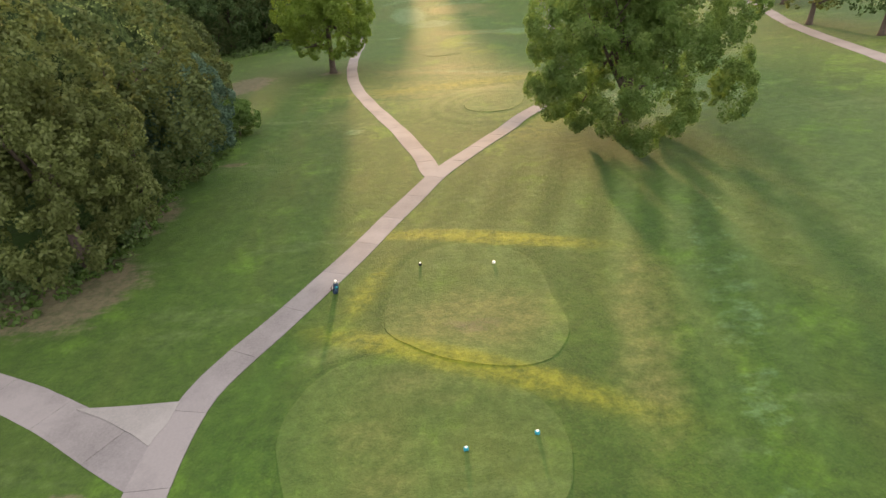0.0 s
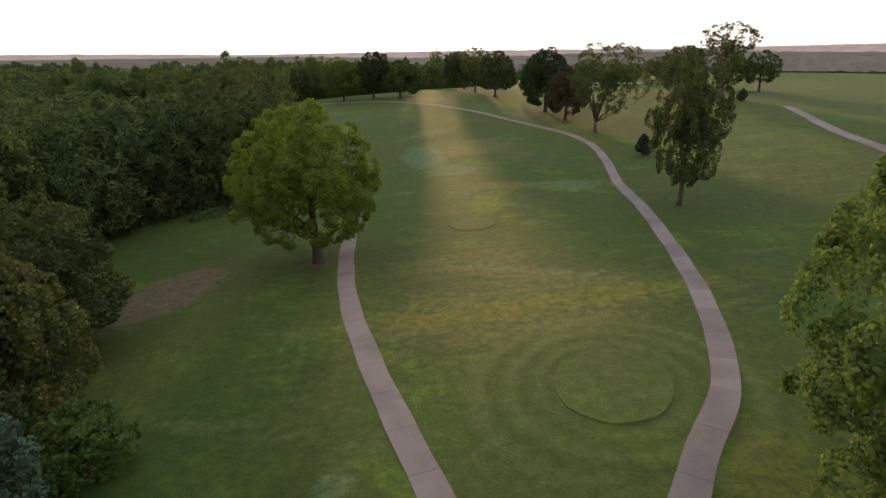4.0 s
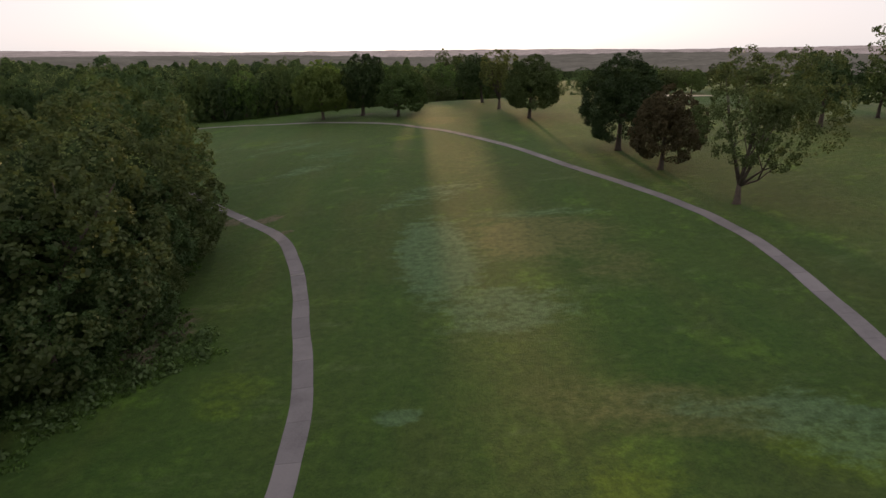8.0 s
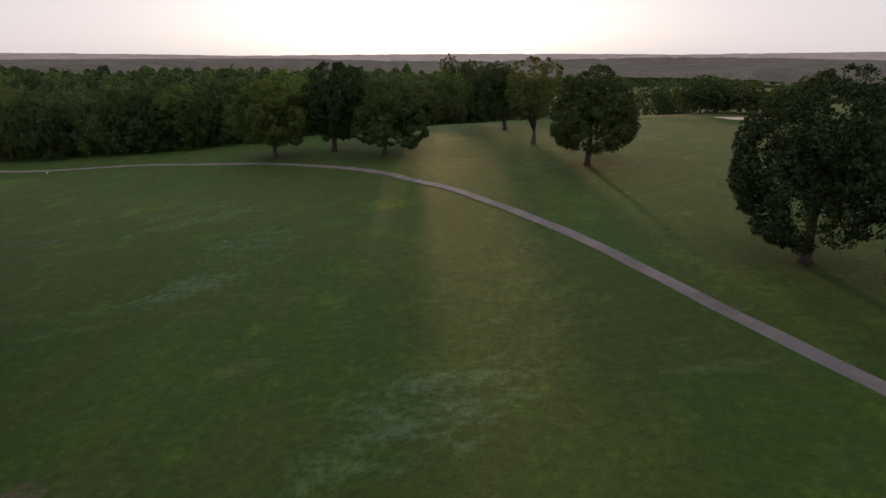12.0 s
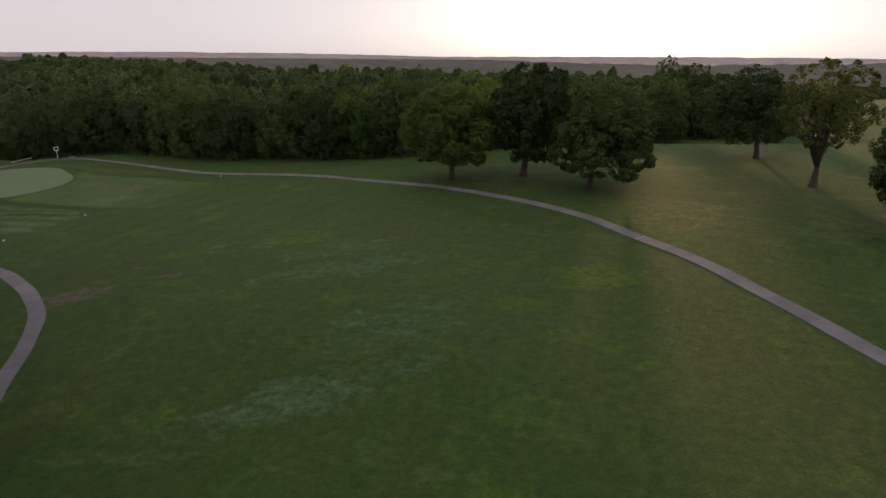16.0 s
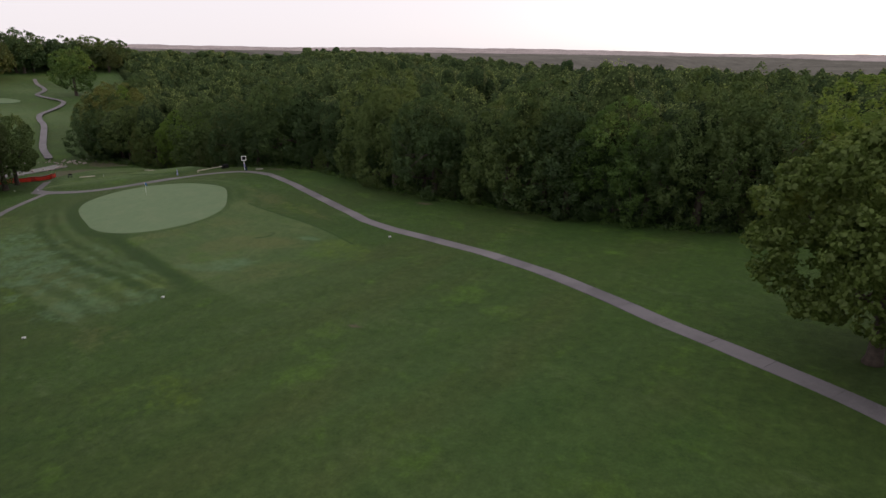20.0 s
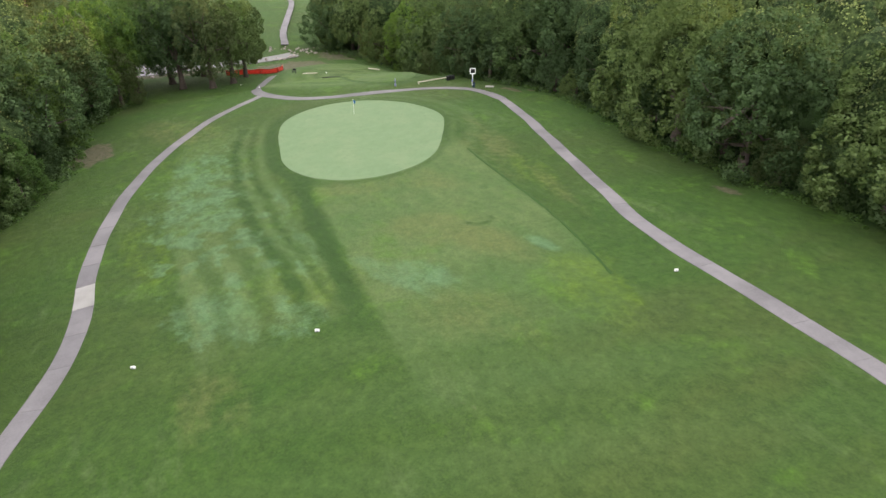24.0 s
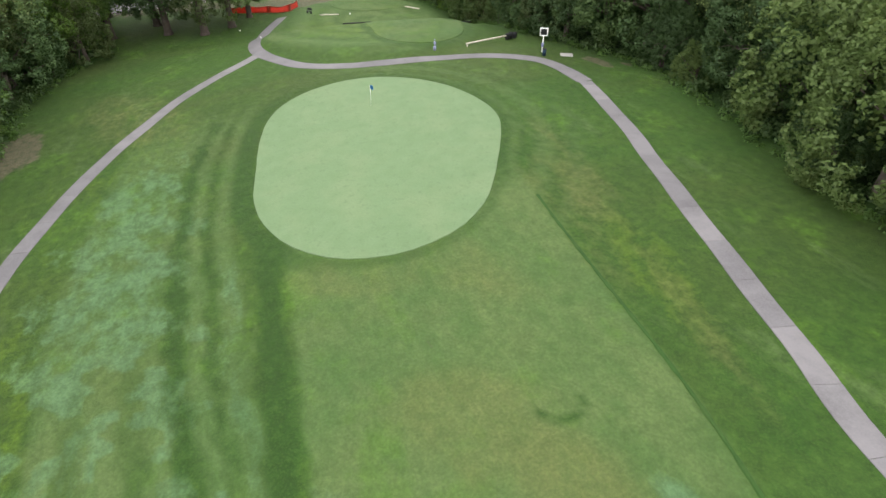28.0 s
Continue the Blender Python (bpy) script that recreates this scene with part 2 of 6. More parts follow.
M_GRASS = grass_material()
M_GREEN = turf_material("putting_turf", (0.113, 0.172, 0.083), (0.132, 0.194, 0.099), (0.155, 0.204, 0.106), 0.5)
M_LONG = turf_material("long_turf", (0.022, 0.058, 0.010), (0.034, 0.078, 0.014), (0.050, 0.080, 0.020), 0.3)
M_PATH = concrete_material("path_concrete", (0.132, 0.125, 0.134), (0.180, 0.170, 0.178))
M_PALE_GREY = concrete_material("apron_concrete", (0.176, 0.171, 0.176), (0.207, 0.201, 0.202))
M_PALE = concrete_material("pale_concrete", (0.264, 0.255, 0.246), (0.308, 0.299, 0.286))
M_BARK = simple("bark", (0.075, 0.060, 0.050), 0.9, 0, 0.35, 2.5, 0.05)
M_LEAF = leaf_material("leaves_green", (0.039, 0.084, 0.019), (0.097, 0.167, 0.037))
M_LEAF_YELLOW = leaf_material("leaves_yellow_green", (0.040, 0.094, 0.014), (0.106, 0.182, 0.028), (0.160, 0.218, 0.036), 0.46)
M_LEAF_COTTONWOOD = leaf_material("leaves_cottonwood", (0.054, 0.112, 0.024), (0.136, 0.214, 0.048), (0.186, 0.244, 0.062), 0.46)
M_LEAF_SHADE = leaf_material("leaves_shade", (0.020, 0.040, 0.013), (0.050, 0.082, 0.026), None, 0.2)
M_LEAF_DEEP = leaf_material("leaves_deep_green", (0.030, 0.060, 0.016), (0.074, 0.122, 0.032), None, 0.3)
M_LEAF_DARK = leaf_material("leaves_dark", (0.031, 0.062, 0.021), (0.076, 0.124, 0.041), None, 0.25)
M_LEAF_BLUE = leaf_material("leaves_blue_green", (0.035, 0.072, 0.047), (0.079, 0.138, 0.094), None, 0.25)
M_LEAF_RED = leaf_material("leaves_copper", (0.052, 0.046, 0.021), (0.106, 0.084, 0.038), None, 0.3)
M_LEAF_OLIVE = leaf_material("leaves_olive", (0.041, 0.068, 0.020), (0.095, 0.125, 0.041), (0.102, 0.130, 0.047), 0.3)
M_NEEDLE = leaf_material("needles", (0.012, 0.026, 0.014), (0.026, 0.046, 0.022), None, 0.1)
def canopy_material():
    """Closed canopy seen from far off: lit crowns and shaded gaps painted in by noise."""
    m, nt, b = material("far_sheet", 1.0)
    b.inputs["Specular IOR Level"].default_value = 0.0
    p = world_place(nt)
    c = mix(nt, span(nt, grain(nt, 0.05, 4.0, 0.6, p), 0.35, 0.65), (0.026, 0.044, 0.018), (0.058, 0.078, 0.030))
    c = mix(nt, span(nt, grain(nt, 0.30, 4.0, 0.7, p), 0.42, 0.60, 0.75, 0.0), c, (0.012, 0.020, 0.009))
    nt.links.new(c, b.inputs["Base Color"])
    relief(nt, b, grain(nt, 0.35, 4.0, 0.7, p), 1.0, 2.0)
    return m


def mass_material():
    """The inside of a crown, leafy at two scales, its shade painted in as dark mottling."""
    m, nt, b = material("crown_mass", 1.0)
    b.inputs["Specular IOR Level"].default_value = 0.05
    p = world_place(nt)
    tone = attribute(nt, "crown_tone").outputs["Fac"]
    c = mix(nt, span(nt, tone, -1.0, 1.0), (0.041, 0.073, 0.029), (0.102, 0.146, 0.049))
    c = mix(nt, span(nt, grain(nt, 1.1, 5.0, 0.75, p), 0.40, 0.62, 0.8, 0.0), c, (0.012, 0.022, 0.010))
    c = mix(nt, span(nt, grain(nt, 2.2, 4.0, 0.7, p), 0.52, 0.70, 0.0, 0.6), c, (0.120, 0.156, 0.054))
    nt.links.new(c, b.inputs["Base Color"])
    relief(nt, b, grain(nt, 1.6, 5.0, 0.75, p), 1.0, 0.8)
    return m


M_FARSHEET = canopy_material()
M_FARMASS = mass_material()
M_FAR = leaf_material("far_canopy", (0.045, 0.078, 0.031), (0.108, 0.157, 0.057), (0.139, 0.166, 0.068), 0.12)


# ---- the lie of the land ----
LAND = (1.47, 2.84, 20.93, 3.39, -26.63, -6.49, 7.18, 11.33, 11.66, -10.47, -29.24, 8.41, 23.8, -5.6, 0.88, -1.19, 2.01, 9.15, 1.91, -23.68, 2.26, 7.29, 12.29, -3.59,
        -10.71, -3.41, 15.47, -4.96)
# outlines as a middle and a radius over the angle (mean, then cosine and sine parts)
OUTLINES = {
    "green": (-126.7, 275.7, 13.92, -0.1, -0.38, 2.5, -1.42, -0.1, -0.68, 0.28, -0.15),
    "tee_front": (0.2, 17.4, 5.73, -0.18, -0.18, 0.16, -0.54, 0.23, 0.06),
    "tee_back": (3.3, 27.7, 5.59, 0.12, 0.0, -0.87, -0.19, -0.21, -0.19, -0.13, 0.19),
    "small_green": (10.35, 69.9, 3.93, -0.06, 0.2, -0.36, 0.22),
    "round_tee": (5.8, 111.8, 2.85, 0.05, 0.0, 0.1, 0.0),
    "last_tee": (-165, 293.5, 10.45, -0.68, 0.05, 3.94, -1.93, -0.2, -0.08, 0.59, -0.86),
    "upper_tee": (-188.6, 293.7, 5.93, -0.17, -0.26, -1.52, -0.17, 0.24, -0.24),
    "far_green": (-380, 319.5, 8.2, 0.4, -0.3, 1.2, 0.5),
    "tee_mound": (-171.5, 287.5, 19.37, -0.79, 1.15, 3.64, -1.7, 0.38, 1.6),
}


def reach(outline, ang):
    r = np.full_like(ang, outline[2], dtype=float)
    for k in range((len(outline) - 3) // 2):
        r = r + outline[3 + 2 * k] * np.cos((k + 1) * ang) + outline[4 + 2 * k] * np.sin((k + 1) * ang)
    return r


def out_of(outline, x, y):
    """Metres outside the outline (negative inside), roughly."""
    dx, dy = x - outline[0], y - outline[1]
    return np.hypot(dx, dy) - reach(outline, np.arctan2(dy, dx))


def smooth(a, lo, hi):
    t = np.clip((a - lo) / (hi - lo), 0, 1)
    return t * t * (3 - 2 * t)


def bump(x, y, cx, cy, rx, ry=None, turn=0.0):
    ry = ry or rx
    c, s = math.cos(radians(turn)), math.sin(radians(turn))
    u, v = ((x - cx) * c + (y - cy) * s) / rx, (-(x - cx) * s + (y - cy) * c) / ry
    return np.exp(-(u * u + v * v))


def land(x, y):
    """The height of the ground."""
    x, y = np.asarray(x, float), np.asarray(y, float)
    u, v = np.clip((x + 40) / 130, -1.05, 0.96), np.clip((y - 160) / 185, -1.05, 1.0)
    z, k = 0.0, 0
    for i in range(7):
        for j in range(7 - i):
            z = z + LAND[k] * u ** i * v ** j
            k += 1
    along = -(x + 46) * 0.985 + (y - 246) * 0.17
    west = -3.5 + 17.5 * smooth(along, 195, 600)
    far = 4 + 3.0 * np.sin(x / 190 + 1) * np.cos(y / 230) + 8 * smooth(x, 60, 200) * (1 - smooth(x, 250, 500))
    w = smooth(-x, 170, 250)
    far = far * (1 - w) + west * w
    off = np.maximum(np.maximum((-178 - x) * 1.6, x - 100), np.maximum(-40 - y, (y - 316) * 3.0))
    w = smooth(off, 0, 170)
    z = z * (1 - w) + far * w - 2.2 * bump(x, y, -212, 262, 16, 42, -8) - 1.2 * bump(x, y, -222, 292, 22, 16)
    far_out = np.hypot(x + 40, y - 240)
    z = z - 13 * smooth(far_out, 300, 680) * smooth(x, -420, -250) * (1 - smooth(far_out, 3000, 4300))
    # banks under the tees and greens
    z = z + 0.32 * (1 - smooth(out_of(OUTLINES["tee_front"], x, y), 0.2, 3.2))
    z = z + 0.22 * (1 - smooth(out_of(OUTLINES["tee_back"], x, y), 0.2, 4.5))
    z = z + 0.10 * (1 - smooth(out_of(OUTLINES["small_green"], x, y), 0.0, 1.8)) + 0.32 * (1 - smooth(out_of(OUTLINES["small_green"], x, y), 2.0, 7.0))
    z = z + 0.25 * (1 - smooth(out_of(OUTLINES["green"], x, y), 0.5, 6.0))
    z = z + 0.9 * (1 - smooth(out_of(OUTLINES["tee_mound"], x, y), -3.0, 3.0))
    z = z + 0.07 * np.sin(x / 5.3 + 0.6 * np.sin(y / 7)) * np.sin(y / 6.1) 
    return z


def height(x, y):
    return float(land(x, y))


# ---- mesh helpers ----
def part(name, bm, mat, parent=None, label="", smooth_faces=True):
    me = bpy.data.meshes.new(name)
    bm.to_mesh(me)
    bm.free()
    me.materials.append(mat)
    if smooth_faces:
        me.polygons.foreach_set("use_smooth", [True] * len(me.polygons))
    ob = new(name, me)
    ob.parent = parent
    if label:
        ob["label"] = label
    return ob


def array_mesh(name, verts, faces, mat, parent=None, smooth_faces=False):
    """A mesh from arrays of places and of quads."""
    verts, faces = np.asarray(verts, np.float32), np.asarray(faces, np.int32)
    me = bpy.data.meshes.new(name)
    me.vertices.add(len(verts))
    me.vertices.foreach_set("co", verts.ravel())
    me.loops.add(faces.size)
    me.loops.foreach_set("vertex_index", faces.ravel())
    me.polygons.add(len(faces))
    me.polygons.foreach_set("loop_start", np.arange(0, faces.size, faces.shape[1], dtype=np.int32))
    me.polygons.foreach_set("loop_total", np.full(len(faces), faces.shape[1], np.int32))
    if smooth_faces:
        me.polygons.foreach_set("use_smooth", np.ones(len(faces), bool))
    me.update(calc_edges=True)
    me.materials.append(mat)
    ob = new(name, me)
    ob.parent = parent
    return ob


def tube(bm, points, radii, sides=7):
    """A tapered, closed tube along the points."""
    points, rings = [Vector(p) for p in points], []
    for i, p in enumerate(points):
        way = (points[min(i + 1, len(points) - 1)] - points[max(i - 1, 0)]).normalized()
        a = way.orthogonal().normalized()
        b = way.cross(a)
        rings.append([bm.verts.new(p + (a * math.cos(q) + b * math.sin(q)) * radii[i]) for q in (2 * math.pi * k / sides for k in range(sides))])
    for r, s in zip(rings, rings[1:]):
        # match the start of the two rings
        shift = min(range(sides), key=lambda k: (s[k].co - r[0].co).length)
        s[:] = s[shift:] + s[:shift]
        for k in range(sides):
            bm.faces.new((r[k], r[(k + 1) % sides], s[(k + 1) % sides], s[k]))
    bm.faces.new(rings[0][::-1])
    bm.faces.new(rings[-1])


def box(bm, size, at=(0, 0, 0), turn=None, bevel=0.0):
    m = Matrix.Translation(at) @ (turn or Matrix()) @ Matrix.Diagonal((*size, 1))
    made = bmesh.ops.create_cube(bm, size=1, matrix=m)
    if bevel:
        edges = {e for v in made["verts"] for e in v.link_edges}
        bmesh.ops.bevel(bm, geom=list(edges), offset=bevel, segments=1, affect="EDGES")


def empty(name, m, label, category, group="", kind=""):
    ob = new(name)
    ob.matrix_basis = m
    ob.empty_display_size = 0.3
    return tagged(ob, label, category, group, kind)


# ---- ground: one sheet, fine along the hole and coarser to the horizon ----
def steps(bands, grow, end):
    """Grid lines: bands of (from, spacing), the last one ending where it begins, then ever wider ones out to the horizon."""
    inner = []
    for (lo, gap), (hi, _) in zip(bands, bands[1:]):
        inner += list(np.linspace(lo, hi, round((hi - lo) / gap), endpoint=False))
    inner.append(bands[-1][0])
    low, high, d = [inner[0]], [inner[-1]], bands[-1][1]
    while high[-1] < end or low[-1] > -end:
        d *= grow
        high.append(high[-1] + d)
        low.append(low[-1] - d)
    return np.array(low[:0:-1] + inner + high[1:])


# soft patches of the turf: kind, middle, half lengths, turn, strength (dry, dew-pale, soil, yellow low sun painted on
# ridges, lime weeds)
PATCHES = [
    ("dry", 3.5, 25.6, 4.2, 2.2, 0, 0.75), ("soil", 3.0, 25.2, 2.2, 1.1, 0, 0.42), ("dry", 12.0, 24, 8, 1.5, 72, 0.5), ("dew", 18.5, 30, 10, 1.7, 72, 0.32), ("dry", -1.6, 17, 1.8, 3.5, 10, 0.25), ("dry", 1.0, 20.5, 3.5, 1.2, -10, 0.25), ("sunlit", 4.6, 35.1, 6.2, 0.75, -17, 1.0), ("sunlit", 2.6, 21.9, 7.0, 0.75, -27, 0.85), ("sunlit", -2.6, 29.5, 0.8, 3.0, -20, 0.4),
    ("sunlit", 9, 84, 16, 2.0, 6, 0.35), ("sunlit", 14, 60, 3, 6, -30, 0.25),
    # dry turf at y 84-97 and 157-168 also carries painted warm sun
    ("dry", 7, 84, 15, 6, 8, 0.55), ("dry", 3, 97, 8, 3.5, 5, 0.5), ("dry", 13, 168, 7, 6.5, 0, 1.0), ("dry", 19, 157, 4, 5, 20, 0.4), ("dew", 0.6, 164, 4.2, 12, 4, 0.85), ("dew", 6, 149, 6, 5, 0, 0.6), ("dew", 15, 176, 9, 1.6, -12, 0.5),
    ("dry", 14.5, 132, 6.5, 2.6, -18, 0.65), ("dew", 18, 131, 5, 1.4, -20, 0.5), ("dew", 23.5, 129, 3.6, 4.5, 40, 0.6), ("lime", 22, 126.5, 3.5, 2, -20, 0.7), ("lime", 9, 122, 2.6, 5, -15, 0.75), ("lime", -15.8, 139, 2.2, 3.2, 20, 0.5),
    # dry at (9, 205) and (5, 256) tints the sunlit strip between trees
    ("lime", 14, 112, 5, 6, 0, 0.3), ("lime", -4, 236, 4, 3, 0, 0.5), ("lime", 4, 84, 12, 5, 8, 0.4), ("dew", -3.1, 133.8, 1.4, 0.7, 0, 0.9), ("dew", -12.6, 123, 0.7, 2.6, -10, 0.9), ("dry", 2, 120, 3.5, 2, 0, 0.4), ("dry", 9, 205, 7, 16, -8, 0.15),
    # the first three put sunlit streaks on dewy turf into its colour
    ("dry", 10, 91.5, 10, 1.7, -29, 0.85), ("dew", 9, 93.0, 9, 0.9, -29, 0.6), ("dew", 3, 96.5, 4, 0.9, -20, 0.55), ("dew", 14, 119, 5, 1.2, -25, 0.45), ("dew", 0, 190, 9, 5, 30, 0.4), ("dew", -22, 215, 9, 3, 35, 0.45), ("dew", -30, 236, 10, 2.5, 25, 0.45), ("lime", -40, 246, 5, 4, 30, 0.35), ("lime", -52, 240, 4, 3, 0, 0.35), ("lime", -66, 248, 3, 1.5, 0, 0.4),
    ("dry", 5, 256, 5, 7, 0, 0.5), ("dew", -32, 242, 9, 3, 20, 0.35), ("dew", -20, 226, 7, 4, 15, 0.4), ("dew", -46, 243, 5, 3, 10, 0.35),
    ("dew", -90, 264, 5, 1.2, 15, 0.5), ("dew", -92, 251, 5, 3.5, 20, 0.45), ("dew", -88, 256, 3, 2.5, 0, 0.45), ("dew", -87, 276.8, 2.0, 0.8, 10, 0.65), ("dry", -92.5, 272.2, 4.2, 1.3, 55, 0.32), ("dry", -94, 269.5, 2.2, 1.2, 0, 0.3), ("dew", -88.5, 266.5, 3.5, 1.6, 20, 0.55),
    ("dry", -109, 268, 6, 2.0, 60, 0.3), ("dry", -107, 275, 5, 2.5, 30, 0.3), ("dry", -81, 267, 5, 3, 30, 0.25), ("dry", -82, 249, 3, 2, 0, 0.35), ("dry", -148, 254, 9, 4, 25, 0.35), ("lime", -168, 283, 12, 6, 10, 0.35), ("dry", -96, 270.5, 4, 2.5, 60, 0.4), ("dry", -91, 273, 5, 2, 20, 0.45), ("lime", -101, 286, 6, 1.6, -12, 0.45), ("dry", -112, 287.5, 5, 1.2, -15, 0.5), ("lime", -92, 257, 4, 5, 10, 0.35), ("lime", -108, 247, 8, 2, 5, 0.35), ("lime", -80, 276, 6, 3, -20, 0.35), ("soil", -74, 262, 1.2, 0.8, 0, 0.45), ("dry", -115, 289, 8, 1.2, -10, 0.45), ("dry", -98, 285.5, 7, 0.9, -14, 0.4), ("lime", -130, 252, 14, 8, -10, 0.2),
    ("dry", -110, 285, 10, 2, -12, 0.25), ("dry", -66, 292, 3.0, 1.2, 0, 0.45), ("dry", 60, 120, 20, 40, 0, 0.14), ("dry", 76, 190, 22, 30, 0, 0.16),
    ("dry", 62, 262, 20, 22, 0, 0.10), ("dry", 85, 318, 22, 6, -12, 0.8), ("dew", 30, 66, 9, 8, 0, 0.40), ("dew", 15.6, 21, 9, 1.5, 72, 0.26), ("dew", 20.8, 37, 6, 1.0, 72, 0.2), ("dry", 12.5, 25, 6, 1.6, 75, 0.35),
     ("dry", -5.5, 63.5, 0.8, 0.5, 0, 0.4), ("dew", -6, 63.5, 1.2, 0.9, 0, 0.55),
    ("soil", -26.5, 94, 4.0, 8, -15, 0.95), ("soil", -17, 55, 1.4, 0.7, 10, 0.8), ("soil", -22.5, 33, 4.5, 5, 20, 1.0), ("soil", -21, 43, 2.5, 5, 0, 0.7),
    ("soil", -25.5, 149, 2.5, 6, 0, 0.9), ("soil", -24, 185, 3.0, 1.6, 40, 0.85), ("soil", -30, 186, 1.6, 2.6, 40, 0.8), ("soil", -58, 228, 5, 2.2, 35, 0.68), ("soil", -50, 234, 3, 0.8, 20, 0.6),
    ("soil", -20, 178, 1.6, 1.0, 30, 0.7), ("soil", -55, 236, 2.6, 0.7, 20, 0.6), ("soil", -146.2, 242.0, 5.0, 2.7, -8, 1.0), ("soil", -87, 299, 1.6, 0.9, 0, 0.75),
    ("soil", -135.9, 306.2, 2.4, 0.9, 10, 1.0), ("soil", -133.6, 309.5, 1.2, 0.5, 20, 0.9), ("soil", -6.6, 46.6, 0.7, 0.4, 0, 0.75), ("soil", -13.5, 15.8, 1.5, 0.7, -30, 0.7), ("soil", -199, 284, 7, 11, 25, 0.85), ("soil", -210, 300, 7, 5, 20, 0.7), ("soil", -203, 262, 4, 14, -8, 0.75),
    ("soil", -12.8, 100.5, 2.0, 1.6, 0, 0.7), ("soil", -62, 262, 1.1, 0.4, 10, 0.7), ("soil", -101, 270.5, 0.6, 0.3, 0, 0.5), ("soil", -17, 280, 4, 2.5, 0, 0.55),
]


def fairway_sides(x):
    """The y of the approach's two mown edges."""
    return 263.3 - 0.118 * (x + 103.4), 282.4 - 0.14 * (x + 102.1) - 0.006 * np.maximum(0, x + 96) ** 2


def fairway(x, y):
    lo, hi = fairway_sides(x)
    return smooth(y - lo, -0.25, 0.25) * (1 - smooth(y - hi, -0.2, 0.3)) * smooth(x, -118, -113) * smooth(-x, 66, 94)


def swath(x, y):
    """Metres across the mower's lane that curves past the green."""
    s = y - 252.5 - 0.005 * np.maximum(0, -108 - x) ** 2
    return s + 0.30 * np.sin(x / 2.9 + 0.7 * np.sin(y / 2.1)) * np.sin(y / 3.7 + x / 9.0) + 0.16 * np.sin(x * 1.3 + y * 0.9) + 0.10 * np.sin(x * 2.3 - y * 2.9)


def tufts(x, y):
    """Uneven clumps about a metre or two across, 0 to 1."""
    k = np.sin(x * 0.93 + 1.3 * np.sin(y * 0.71)) + np.sin(y * 1.37 - x * 0.41 + 1.1 * np.sin(x * 0.57)) + 0.7 * np.sin(x * 2.1 + y * 1.7) + 0.5 * np.sin(x * 3.1 - y * 2.3)
    return smooth(k, -1.4, 1.4)


def band(s, lo, hi, soft=0.35):
    return smooth(s, lo - soft, lo + soft) * (1 - smooth(s, hi - soft, hi + soft))


def mower_rows(x, y):
    """Metres across the mower's straight rows beside the tees, and a wave that is +1 on pale rows and -1 on dark ones."""
    u = x * 0.951 - y * 0.309
    return u, -np.cos((u - 1.14 + 0.25 * np.sin(y / 4.0)) * 2 * math.pi / 3.65)


def striped(x, y):
    """Pale mown turf, 0 to 1: the lanes by the green, the approach and the rings of the first small green."""
    s, along = swath(x, y), smooth(x, -146, -136) * (1 - smooth(x, -92, -84))
    a = along * (0.75 * band(s, 4.9, 6.0) + 0.75 * band(s, 7.0, 8.3) + 0.55 * band(s, -3.6, 3.6))
    rows = 0.5 + 0.5 * np.sin(s * 2.1 + 0.8)
    a = a + 0.38 * along * smooth(rows, 0.25, 0.75) * smooth(x, -112, -100) * band(s, -4, 8)
    a = a + 0.9 * bump(x, y, -330, 318, 70, 16, 20) + 0.9 * bump(x, y, -410, 345, 70, 14, 30) + 0.7 * bump(x, y, -390, 275, 60, 24, 10)
    d = out_of(OUTLINES["green"], x, y)
    a = a + 0.5 * smooth(0.5 + 0.5 * np.sin(d * 2.0), 0.35, 0.65) * band(d, 0.6, 7.0, 0.6) * smooth(y, 274, 280)
    a = np.maximum(a, 0.9 * fairway(x, y))
    u, row = mower_rows(x, y)
    a = a + 0.55 * smooth(row, -0.2, 0.8) * (1 - smooth(u, 14.5, 16)) * bump(x, y, 18, 36, 15, 17)
    a = a + 0.42 * smooth(u, 15.6, 16.2) * (1 - smooth(u, 30, 44)) * (1 - smooth(y, 46, 62)) * smooth(y, -20, 0)
    q = out_of(OUTLINES["tee_mound"], x, y)
    a = a + (1 - smooth(q, -1.5, 0.5)) * (0.72 + 0.40 * np.sin(q * 1.3 + 0.2 * x))
    q = out_of(OUTLINES["small_green"], x, y)
    a = a + 0.45 * smooth(0.5 + 0.5 * np.sin(q * 2.9), 0.3, 0.7) * band(q, 0.4, 6.5, 0.8)
    a = a + 0.42 * bump(x, y, -28, 242, 44, 15, -33)
    k = 0.5 + 0.5 * np.sin((x * 0.93 - y * 0.36) * 1.1)
    return np.clip(a + 0.25 * k * bump(x, y, -66, 262, 34, 22), 0, 1)


